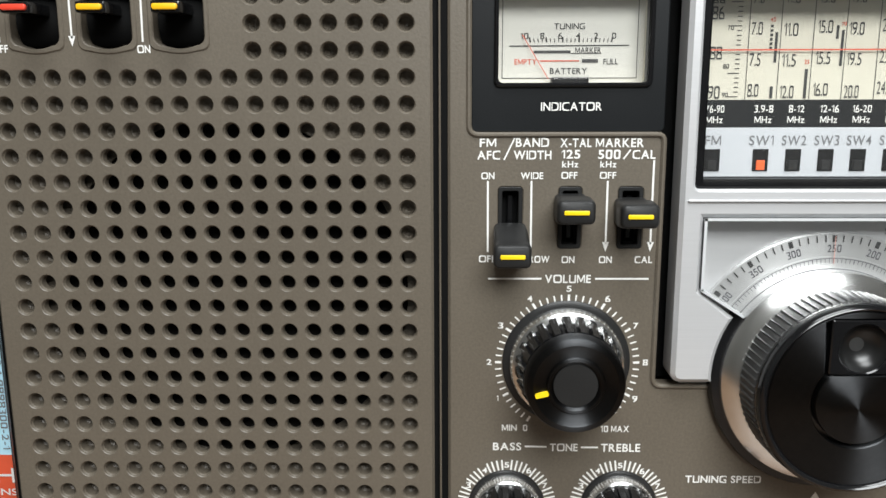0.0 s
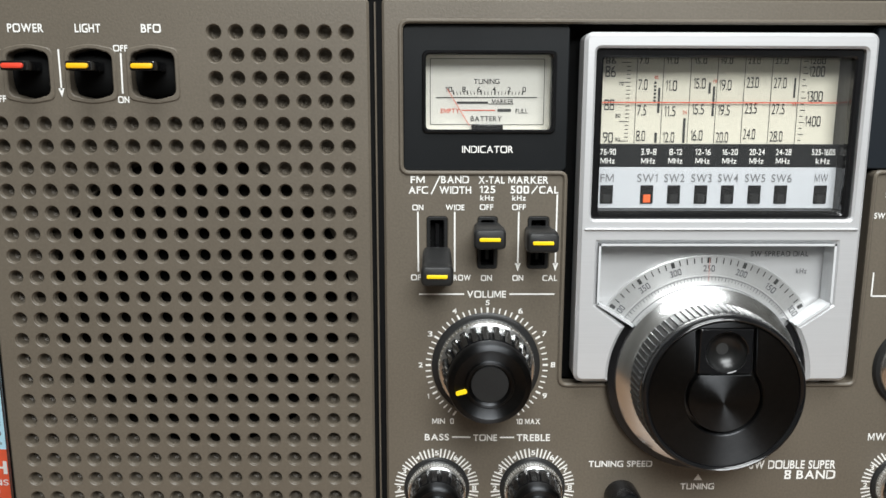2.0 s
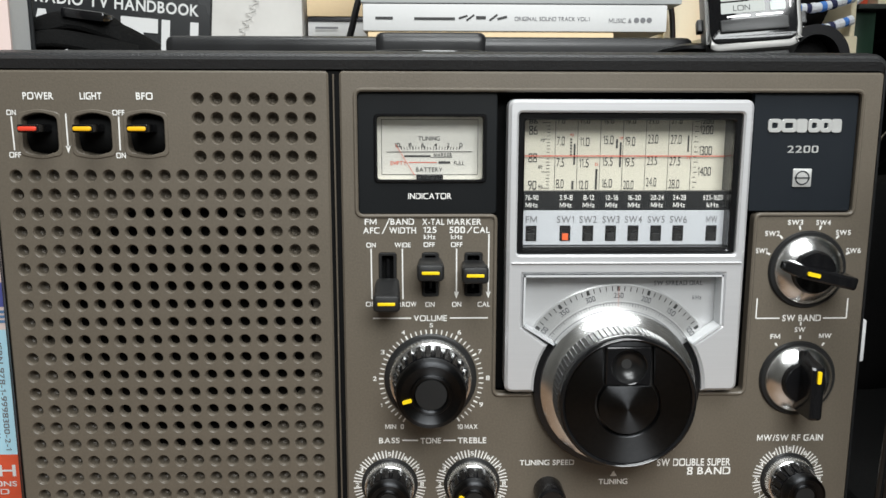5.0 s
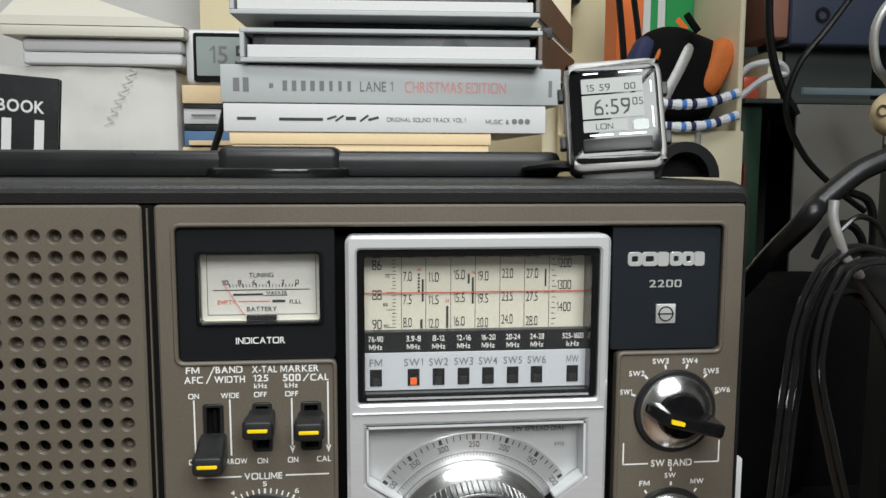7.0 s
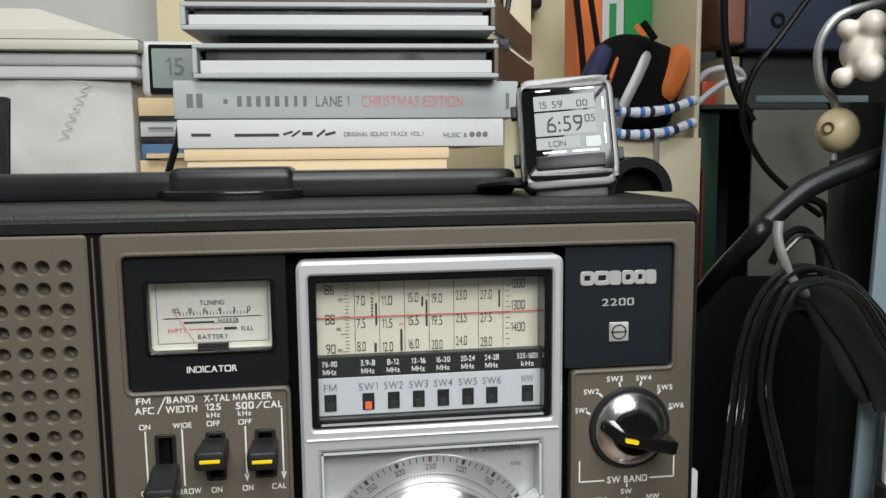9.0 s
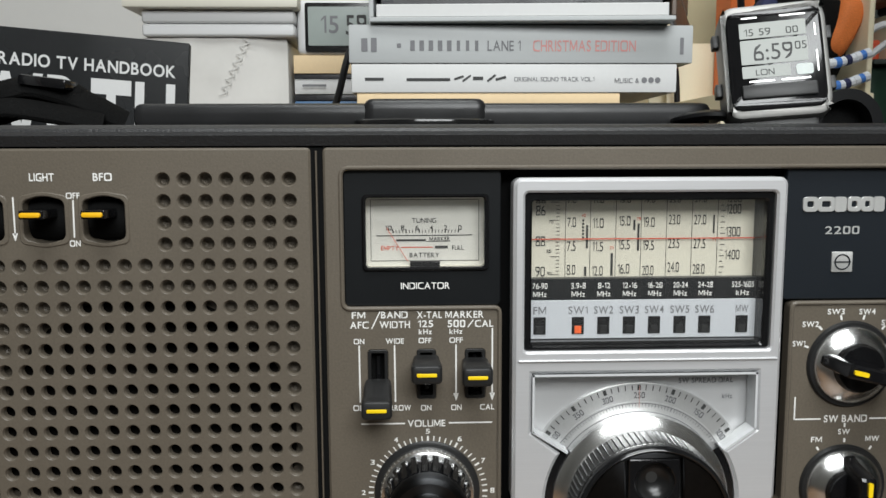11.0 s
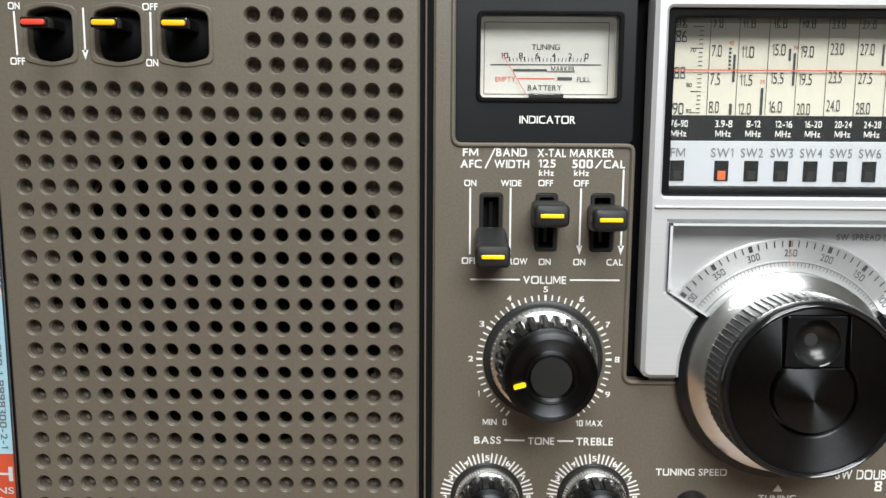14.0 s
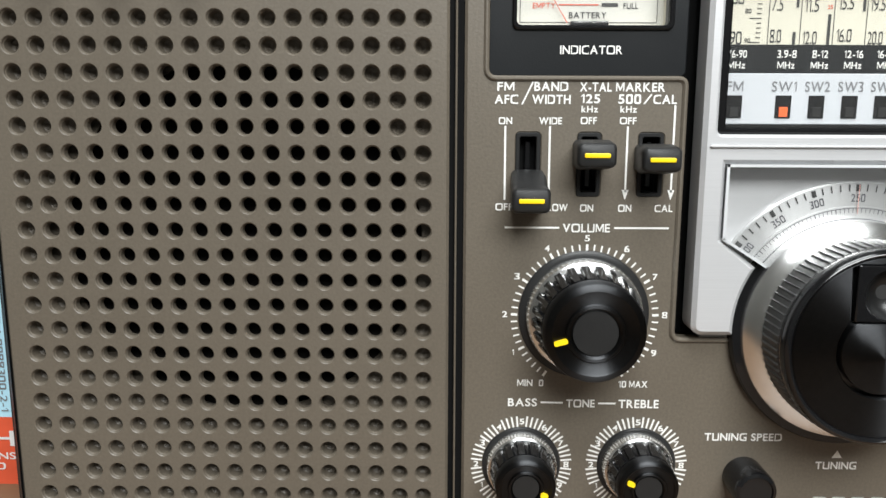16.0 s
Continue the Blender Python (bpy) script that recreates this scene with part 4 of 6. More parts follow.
for s, x, z in (("70", 74.0, 152.2), ("80", 73.4, 142.5), ("90", 73.6, 135.2)):
    words(s, x * MM, (x + 1.5) * MM, z * MM, (z + 1.1) * MM, DY, BLACKINK, dial, "dial_figure", bold=0.012)
for s, x, z in (("40", 84.8, 154.2), ("19", 102.9, 153.0), ("25", 94.2, 143.6), ("11", 127.9, 146.0)):
    words(s, x * MM, (x + 1.3) * MM, z * MM, (z + 1.0) * MM, DY, REDINK, dial, "dial_figure", bold=0.012)
legend = part("legend_strip", block(0.0660, 0.1425, 0.0030, 0.0066, 0.1275, 0.1345, 0.0002, 1), METERBLACK, bezel, "black legend strip with white figures")
strip = part("band_strip", block(0.0660, 0.1425, 0.0030, 0.0070, 0.1146, 0.1274, 0.0002, 1), STRIP, bezel, "pale grey band indicator strip")
BX = [70.8, 83.3, 91.7, 100.1, 108.4, 116.8, 125.0, 137.4]
BN = ["FM", "SW1", "SW2", "SW3", "SW4", "SW5", "SW6", "MW"]
BR = ["76-90", "3.9-8", "8-12", "12-16", "16-20", "20-24", "24-28", "525-1605"]
for k, (x, nme, rng) in enumerate(zip(BX, BN, BR)):
    hw = 0.42 * len(rng) + 0.3
    words(rng, (x - hw) * MM, (x + hw) * MM, 131.3 * MM, 133.1 * MM, 0.0029, WHITEINK, legend, bold=0.012)
    words("kHz" if nme == "MW" else "MHz", (x - 2.2) * MM, (x + 2.2) * MM, 128.6 * MM, 130.3 * MM, 0.0029, WHITEINK, legend, bold=0.012)
    hw = 1.05 * len(nme)
    words(nme, (x - hw) * MM, (x + hw) * MM, 122.9 * MM, 125.4 * MM, 0.0029, GREYINK, strip, bold=0.012)
    cell = part("band_flag_window", block((x - 2.0) * MM, (x + 2.0) * MM, 0.0027, 0.0032, 0.1162, 0.1219, 0.0001, 1), GLOSSBLACK, strip)
    part("band_flag", block((x - 1.1) * MM, (x + 1.1) * MM, 0.0024, 0.0030, 0.1165, 0.1190, 0.0001, 1), ORANGELAMP if nme == "SW1" else SATINBLACK, cell, "orange lit flag" if nme == "SW1" else "")
part("dial_ledge", block(0.0662, 0.1423, -0.0003, 0.0029, 0.1139, 0.1145, 0.0001, 1), POLISHEDBLACK, bezel, "polished black ledge under the strip")
part("dial_glass", block(0.0668, 0.1422, -0.0012, -0.0004, 0.1134, 0.1605, 0), GLASS, bezel, "clear dial window").visible_shadow = False

# spread dial
part("spread_back", block(0.0672, 0.1420, 0.0020, 0.0040, 0.0600, 0.1056, 0), SILVER, bezel)
disc = part("spread_dial", lathe(TX, TZ, [(0.0386, 0.0018), (0.0386, 0.0010), (0.0383, 0.0008), (0.0323, 0.0007), (0.0322, 0.0005), (0.0270, 0.0004)], 120), SILVERDISC, bezel, "spun aluminium spread dial with black scale")


def ring_scale(r0, r1, step, count, w, major, ink, more=0.0, y=0.0003):
    segs = []
    for k in range(-count, count + 1):
        a = radians(90 + k * step)
        big = k % 5 == 0
        ra = r0 - (more if big else 0.0)
        segs.append(((TX + ra * math.cos(a), TZ + ra * math.sin(a)), (TX + r1 * math.cos(a), TZ + r1 * math.sin(a)), major if big else w))
    strokes(segs, y, ink, disc, "spread_scale")


def ring_line(r, ink):
    segs = []
    for k in range(36):
        a, c = radians(30 + k * 120 / 36), radians(30 + (k + 1) * 120 / 36)
        segs.append(((TX + r * math.cos(a), TZ + r * math.sin(a)), (TX + r * math.cos(c), TZ + r * math.sin(c)), 0.00016))
    strokes(segs, 0.00025, ink, disc, "spread_line")


ring_scale(0.0361, 0.0379, 3.56, 16, 0.00032, 0.0011, BLACKINK, 0.0, 0.0006)
ring_scale(0.0306, 0.0317, 2.0, 29, 0.00014, 0.00022, FIGURE)
ring_scale(0.0276, 0.0284, 2.9, 20, 0.00014, 0.00022, FIGURE, 0.0004)
ring_line(0.0318, FIGURE)
ring_line(0.0290, FIGURE)
for s, a in (("400", 143), ("350", 125.3), ("300", 107.5), ("250", 89.8), ("200", 72.3), ("150", 54.6), ("100", 36.9)):
    a2 = radians(a)
    x, z = TX + 0.0344 * math.cos(a2), TZ + 0.0344 * math.sin(a2)
    words(s, x - 0.0018, x + 0.0018, z - 0.0010, z + 0.0010, 0.0006, FIGURE, disc, "dial_figure", bold=0.012, turn=a2 - math.pi / 2)
strokes([((TX, 0.0920), (TX, 0.0995), 0.0002)], 0.0001, FADEDRED, disc, "red_cursor")
words("SW SPREAD DIAL", 0.1168, 0.1350, 0.0997, 0.1014, 0.0018, GREYINK, bezel)
words("kHz", 0.1315, 0.1349, 0.0942, 0.0958, 0.0018, GREYINK, bezel, bold=0.012)
cover = bmesh.new()
wo = [(0.0789, 0.0786), (0.0675, 0.0858), (0.0675, 0.1049), (0.1402, 0.1049), (0.1404, 0.0858), (0.1303, 0.0786)]
for a, b in zip(wo, wo[1:]):
    d = (Vector(b) - Vector(a)).normalized()
    n = Vector((d.y, -d.x)) * 0.0007
    loft(cover, [[(p[0], y, p[1]) for p in (a, b)] for y in (-0.0046, -0.0050)] + [[(p[0] + n.x, y, p[1] + n.y) for p in (a, b)] for y in (-0.0050, 0.0015)], closed=False)
part("window_edge", cover, ACRYLIC, bezel, "bevelled window edge, coloured pale for its glint", smooth=False)
pane = bmesh.new()
arc = [(TX + 0.0300 * math.cos(radians(a)), TZ + 0.0300 * math.sin(radians(a))) for a in range(32, 149, 4)]
pane.faces.new([pane.verts.new((x, -0.0030, z)) for x, z in wo[1:5] + arc])
part("window_pane", pane, GLASS, bezel, "clear spread dial window", smooth=False).visible_shadow = False

# tuning knob
collar = lathe(TX, TZ, [(0.0312, 0.0040), (0.0314, -0.0022), (0.0310, -0.0030), (0.0285, -0.0031)], 144)
bmesh.ops.delete(collar, geom=[f for f in collar.faces if len(f.verts) > 4 or math.sin(math.atan2(f.calc_center_median().z - TZ, f.calc_center_median().x - TX)) > 0.57], context="FACES")
tk = part("tuning_knob", collar, GLOSSBLACK, radio, "large black tuning knob with finger dimple")
part("knob_flange", lathe(TX, TZ, [(0.0289, 0.0003), (0.0290, -0.0034), (0.0288, -0.0042), (0.0280, -0.0048), (0.0248, -0.0064), (0.0240, -0.0064)], 144), CHROME, tk, "bright chrome flange")
part("knurled_band", lathe(TX, TZ, [(0.0240, -0.0060), (0.0246, -0.0066), (0.0244, -0.0156), (0.0236, -0.0158)], 84 * 8, lambda a, j, r: r + (0.00045 if (a * 84 / (2 * math.pi)) % 1 > 0.82 else 0.0)), KNURL, tk, "grey knurled metal band", angle=60)
YF = -0.0200
face = part("knob_face", lathe(TX, TZ, [(0.0236, -0.0152), (0.0243, -0.0158), (0.0245, -0.0164), (0.0245, YF + 0.0016), (0.0243, YF + 0.0008), (0.0238, YF + 0.0002), (0.0234, YF), (0.0229, YF + 0.0003), (0.0224, YF + 0.0010), (0.0220, YF + 0.0056)], 144), GLOSSBLACK, tk)
SXm, SH, SB, ST = TX - 0.0006, 0.0078, 0.0685, 0.0823
GH = 0.0090
ang = math.asin(GH / 0.0117)
key = [(TX + 0.0117 * math.sin(ang + (2 * math.pi - 2 * ang) * k / 44), TZ - 0.0008 + 0.0117 * math.cos(ang + (2 * math.pi - 2 * ang) * k / 44)) for k in range(45)]
key = list(reversed(key + [(SXm - GH, ST), (SXm + GH, ST)]))
part("face_plate", plate(circle(TX, TZ, 0.0226, 96), [key], YF + 0.0008, YF + 0.0030, 0.0003, 0.0003), TURNEDBLACK, face, "turned black metal face")
boss = [(x, min(z, SB - 0.0004)) for x, z in circle(TX, TZ - 0.0008, 0.0106, 80)]
part("boss", prism(boss, YF + 0.0006, YF + 0.0030, 0.0003), TURNEDBLACK, face, "turned black metal centre")
part("dimple_seat", hoop(rrect(SXm - SH, SXm + SH, SB, ST, 0.0005, 11), circle(SXm + 0.0003, 0.0751, 0.0061, 48), YF + 0.0002, YF + 0.0030, 0.0003), GLOSSBLACK, face)
bowl = lathe(SXm + 0.0003, 0.0751, [(0.0062, YF + 0.0004), (0.0059, YF + 0.0012), (0.0050, YF + 0.0026), (0.0036, YF + 0.0036), (0.0018, YF + 0.0042), (0.0001, YF + 0.0043)], 56)
bmesh.ops.delete(bowl, geom=[f for f in bowl.faces if len(f.verts) > 40 and f.calc_center_median().y < YF + 0.001], context="FACES")
part("dimple", bowl, DIMPLEBLACK, face, "round polished finger dimple")
part("face_floor", prism(circle(TX, TZ, 0.0224, 48), YF + 0.0046, YF + 0.0060), PITCH, face)

# carrying handle on the top
handle = part("handle", block(-0.0770, 0.1470, 0.060, 0.088, 0.1838, 0.1945, 0.0042, 4), VINYL, radio, "black folded carrying handle")
part("handle_grip", block(0.0110, 0.0585, 0.0585, 0.0895, 0.1838, 0.1962, 0.0044, 4), VINYL, handle)
rest = bmesh.new()
loft(rest, [[(0.0345 + (0.0270 - e) * math.cos(a), 0.0600 - (0.0160 - e) * math.sin(a), 0.1842 + z) for a in [math.pi * q / 28 for q in range(29)]] for e, z in ((0.0, 0.0), (-0.0004, 0.0014), (0.0, 0.0032), (0.0008, 0.0037), (0.0018, 0.0034), (0.0024, 0.0018), (0.0140, 0.0012))], closed=False)
part("finger_rest", rest, POLISHEDBLACK, handle, "glossy half-round finger rest")

# ---- on the radio: watch and strap ----
watch = thing("wristwatch", (0.165, 0.045, 0.1845), "steel digital wristwatch with black strap, standing on the radio", "watch")
WM = Matrix.Translation((0.1625, 0.0420, 0.2078)) @ Matrix.Rotation(radians(-13), 4, "Z") @ Matrix.Rotation(radians(-15), 4, "X") @ Matrix.Rotation(radians(-4), 4, "Y") @ Matrix.Diagonal((1.10, 1.10, 1.13, 1))


def on_watch(bm):
    bmesh.ops.transform(bm, matrix=WM, verts=bm.verts)
    return bm


wl = [(-0.0150, -0.0190), (0.0150, -0.0190), (0.0172, -0.0150), (0.0172, 0.0160), (0.0150, 0.0198), (-0.0150, 0.0198), (-0.0172, 0.0160), (-0.0172, -0.0150)]
wl = [(x * 0.98, z) for x, z in wl]
body = part("watch_case", on_watch(prism(rounded(wl, 0.0030), -0.0015, 0.0085, 0.0016)), STEEL, watch, "brushed steel watch case")
part("case_back", on_watch(prism(rounded([(x * 0.93, z * 0.93) for x, z in wl], 0.0030), 0.0080, 0.0110)), SATINBLACK, watch)
part("watch_face", on_watch(prism(rounded([(x * 1.0, z * 0.97 + 0.0004) for x, z in [(-0.0138, -0.0172), (0.0138, -0.0172), (0.0150, -0.0135), (0.0150, 0.0142), (0.0138, 0.0172), (-0.0138, 0.0172), (-0.0150, 0.0142), (-0.0150, -0.0135)]], 0.0022), -0.0024, 0.0, 0.0006)), GLOSSBLACK, watch)
part("lcd", on_watch(prism(rrect(-0.0110, 0.0098, 0.0076, 0.0128, 0.0003, 3), -0.00255, -0.0020)), LCD, watch, "grey liquid crystal panel")
part("lcd", on_watch(prism(rrect(-0.0110, 0.0098, -0.0012, 0.0070, 0.0003, 3), -0.00255, -0.0020)), LCD, watch)
part("lcd", on_watch(prism(rrect(-0.0110, 0.0040, -0.0058, -0.0018, 0.0003, 3), -0.00255, -0.0020)), LCD, watch)
part("lcd", on_watch(prism(rrect(0.0058, 0.0110, -0.0058, -0.0022, 0.0008, 3), -0.0026, -0.0020)), LCDDARK, watch)
part("front_button", on_watch(prism(rrect(-0.0116, 0.0118, -0.0128, -0.0082, 0.0006, 3), -0.0034, -0.0020, 0.0004)), SATINBLACK, watch)
for s, x0, x1, z0, z1 in (("15 59", -0.0094, -0.0012, 0.0084, 0.0108), ("00", 0.0036, 0.0074, 0.0084, 0.0106), ("6:59", -0.0070, 0.0052, 0.0000, 0.0054), ("05", 0.0060, 0.0096, 0.0028, 0.0054), ("LON", -0.0068, -0.0010, -0.0050, -0.0030)):
    words(s, x0, x1, z0, z1, -0.0026, BLACKINK, watch, "lcd_digit", bold=0.0, m=WM)
strokes([((-0.0100, 0.0146), (-0.0050, 0.0146), 0.0005), ((0.0020, 0.0146), (0.0100, 0.0146), 0.0005), ((-0.0090, -0.0069), (-0.0010, -0.0069), 0.0005), ((0.0010, -0.0069), (0.0100, -0.0069), 0.0005), ((0.0126, 0.0070), (0.0126, 0.0110), 0.0004), ((0.0126, -0.0050), (0.0126, 0.0020), 0.0004)], -0.00245, LOGO, watch, "face_print", m=WM)
for zz in (-0.0075, 0.0095):
    for sx in (-1, 1):
        part("side_button", on_watch(block(sx * 0.0178 - 0.0012, sx * 0.0178 + 0.0012, 0.0020, 0.0060, zz - 0.0022, zz + 0.0022, 0.0005)), SATINBLACK, watch)


arch = lambda rx, rz, k: (0.1930 + rx * math.cos(math.pi * k / 20), 0.1846 + rz * math.sin(math.pi * k / 20))
outer = [arch(0.0140, 0.0140, k) for k in range(21)]
inner = [arch(0.0098, 0.0100, k) for k in range(20, -1, -1)]
part("strap", prism(outer + inner, 0.046, 0.070, 0.0), CABLE, watch, "black rubber strap in a loop")
# black fill put in as the shade inside the strap loop
part("strap_end", prism([arch(0.0094, 0.0096, k) for k in range(21)], 0.054, 0.068, 0.0), CLOTHBLACK, watch)
part("strap", tube([(0.150, 0.050, 0.1885), (0.142, 0.050, 0.1890), (0.137, 0.058, 0.1880), (0.150, 0.075, 0.1880)], 0.0070, 10, 6, flat=0.3, side=(0, 0, 1)), CABLE, watch)
part("strap_lug", on_watch(block(-0.0125, 0.0125, 0.0010, 0.0090, -0.0235, -0.0180, 0.0015)), SATINBLACK, watch)
part("strap_lug", on_watch(block(-0.0125, 0.0125, 0.0010, 0.0090, 0.0180, 0.0202, 0.0008)), SATINBLACK, watch)

strap = thing("carrying_strap", (-0.112, 0.075, 0.1845), "black woven strap bundled on the radio's top", "strap")
for k, (pts, w) in enumerate((([(-0.150, 0.070, 0.188), (-0.136, 0.066, 0.196), (-0.118, 0.068, 0.201), (-0.100, 0.072, 0.196), (-0.086, 0.078, 0.188)], 0.0062), ([(-0.142, 0.060, 0.2035), (-0.130, 0.062, 0.1985), (-0.116, 0.066, 0.2010), (-0.104, 0.070, 0.2005), (-0.098, 0.075, 0.196)], 0.0040), ([(-0.148, 0.080, 0.187), (-0.128, 0.076, 0.1935), (-0.112, 0.074, 0.1960), (-0.094, 0.080, 0.189)], 0.0068), ([(-0.138, 0.058, 0.1895), (-0.122, 0.056, 0.1925), (-0.106, 0.060, 0.1905), (-0.090, 0.066, 0.1870)], 0.0050))):
    part("webbing", tube(pts, w * 1.2, 14, 8, flat=0.5, side=(0, -0.6, 1)), CLOTHBLACK, strap)
part("buckle", block(-0.119, -0.101, 0.060, 0.072, 0.2005, 0.2045, 0.0012, m=Matrix.Translation((-0.11, 0.066, 0.2025)) @ Matrix.Rotation(radians(7), 4, "Y") @ Matrix.Translation((0.11, -0.066, -0.2025))), GLOSSBLACK, strap)

# ---- behind the radio ----
hb = thing("handbook", (-0.152, 0.155, 0.0), "black handbook with white title lettering, standing upright", "book")
BT = Matrix.Translation((-0.0815, 0.156, 0.215)) @ Matrix.Rotation(radians(10), 4, "Z") @ Matrix.Rotation(radians(4), 4, "Y") @ Matrix.Translation((0.080, -0.150, -0.215))


def turned(bm, m):
    bmesh.ops.transform(bm, matrix=m, verts=bm.verts)
    return bm


part("cover", turned(block(-0.226, -0.0800, 0.1500, 0.1515, 0.0, 0.2300, 0.0004, 1), BT), BOOKBLACK, hb)
part("cover", turned(block(-0.226, -0.0800, 0.1560, 0.1572, 0.0, 0.2300, 0.0004, 1), BT), BOOKBLACK, hb)
part("page_block", turned(block(-0.223, -0.0812, 0.1516, 0.1559, 0.0015, 0.2285, 0.0003, 1), BT), PAPERWHITE, hb)
words("WORLD RADIO TV HANDBOOK", -0.1970, -0.0862, 0.2126, 0.2184, 0.1497, PAPERWHITE, hb, "title", m=BT, square=False)
words("WRTH", -0.1800, -0.0862, 0.1700, 0.2092, 0.1497, PAPERWHITE, hb, "title", m=BT, bold=0.022, gap=0.06, square=False)


def slab(name, x0, x1, y0, y1, z0, z1, material, label, category, group="", bev=0.0008):
    o = thing(name, ((x0 + x1) / 2, (y0 + y1) / 2, z0), label, category, group)
    part("body", block(x0, x1, y0, y1, z0, z1, bev), material, o)
    return o


BOX = slab("storage_box", 0.0040, 0.1300, 0.1400, 0.2600, 0.0, 0.1984, CREAMCARD, "cream cardboard box carrying the stacked albums", "box")
part("lid", block(0.0030, 0.1310, 0.1392, 0.2610, 0.1985, 0.2042, 0.0006), CREAMCARD, BOX)
ost = slab("music_album", 0.0005, 0.1585, 0.1385, 0.2750, 0.2044, 0.2180, PAPERWHITE, "white boxed soundtrack album lying on the box", "album", "stacked albums")
words("ORIGINAL SOUND TRACK VOL.1", 0.0790, 0.1180, 0.2098, 0.2118, 0.1383, GREYINK, ost, "spine_title", bold=0.012)
words("MUSIC &", 0.1280, 0.1400, 0.2090, 0.2112, 0.1383, GREYINK, ost, "spine_title", bold=0.012)
strokes([((0.0070, 0.2108), (0.0160, 0.2108), 0.0014), ((0.0270, 0.2106), (0.0480, 0.2106), 0.0014), ((0.0500, 0.2108), (0.0545, 0.2122), 0.0010), ((0.0540, 0.2098), (0.0580, 0.2126), 0.0009), ((0.0590, 0.2112), (0.0640, 0.2112), 0.0016), ((0.0660, 0.2098), (0.0700, 0.2128), 0.0010), ((0.0700, 0.2105), (0.0750, 0.2118), 0.0012)], 0.1383, BLACKINK, ost, "spine_mark")
for x in (0.1425, 0.1458, 0.1491):
    dot = bmesh.new()
    dot.faces.new([dot.verts.new((a, 0.1383, b)) for a, b in circle(x, 0.2103, 0.0014, 16)])
    part("spine_mark", dot, GREYINK, ost, smooth=False)
twc = slab("music_album", -0.0005, 0.1660, 0.1385, 0.2850, 0.2184, 0.2364, GREYCARD, "pale grey boxed album lying in the stack", "album", "stacked albums")
words("LANE 1", 0.0660, 0.0820, 0.2242, 0.2290, 0.1383, GREYINK, twc, "spine_title", bold=0.012)
words("CHRISTMAS EDITION", 0.0880, 0.1380, 0.2240, 0.2292, 0.1383, surface("faded_red_print", (0.60, 0.27, 0.25), 0.5, bump=(900, 0)), twc, "spine_title", bold=0.012)
strokes([((0.0300 + 0.0044 * k, 0.2242), (0.0300 + 0.0044 * k, 0.2290), 0.0022 if k < 5 else 0.0016) for k in range(8)] + [((0.0070, 0.2238), (0.0070, 0.2300), 0.0030), ((0.0115, 0.2236), (0.0115, 0.2302), 0.0028), ((0.0225, 0.2266), (0.0245, 0.2266), 0.0020), ((0.1605, 0.2225), (0.1605, 0.2305), 0.0018)], 0.1383, GREYINK, twc, "spine_mark")


def slipcase(x0, x1, y0, y1, z0, z1, label, wall, inner, skew):
    """An open-fronted slipcase with a booklet inside."""
    o = thing("slipcase_album", ((x0 + x1) / 2, y0, z0), label, "album", "stacked albums")
    m = Matrix.Translation((x0, y0, 0)) @ Matrix.Rotation(radians(skew), 4, "Z") @ Matrix.Translation((-x0, -y0, 0))
    t = 0.0022
    part("case_bottom", turned(block(x0, x1, y0, y1, z0, z0 + t, 0.0004, 1), m), wall, o)
    part("case_top", turned(block(x0, x1, y0, y1, z1 - t, z1, 0.0004, 1), m), wall, o)
    part("case_side", turned(block(x0, x0 + t, y0, y1, z0 + t, z1 - t, 0.0003, 1), m), wall, o)
    part("case_side", turned(block(x1 - t, x1, y0, y1, z0 + t, z1 - t, 0.0003, 1), m), BROWNCARD, o)
    part("booklet", turned(block(x0 + t + 0.0012, x1 - t - 0.0010, y0 + 0.0008, y1 - 0.004, z0 + t, z0 + t + (z1 - z0) * 0.38, 0.0004, 1), m), PAPERWHITE, o)
    part("disc_tray", turned(block(x0 + t + 0.0030, x1 - t - 0.0030, y0 + 0.005, y1 - 0.004, z0 + t + (z1 - z0) * 0.38, z1 - t, 0.0004, 1), m), inner, o)


def flap(o_label, x0, y0, x1, y1, z0, z1, g="stacked albums"):
    """A folded-out album flap with a dark printed inside and pale edges."""
    o = thing("album_flap", (x0, y0, z0), o_label, "album flap", g)
    d = Vector((x1 - x0, y1 - y0, 0)).normalized()
    n = Vector((-d.y, d.x, 0)) * 0.0012
    for nm, s0, s1, e, mt in (("print", -1.0, 0.0, 0.0008, BROWNCARD), ("board", 0.0, 1.0, 0.0, WHITEPLASTIC)):
        bm = bmesh.new()
        q = [Vector((x0, y0, 0)) + n * s0, Vector((x1, y1, 0)) + n * s0, Vector((x1, y1, 0)) + n * s1, Vector((x0, y0, 0)) + n * s1]
        loft(bm, [[(p.x, p.y, z0 + e) for p in q], [(p.x, p.y, z1 - e) for p in q]], True, True)
        part(nm, bm, mt, o, smooth=False)


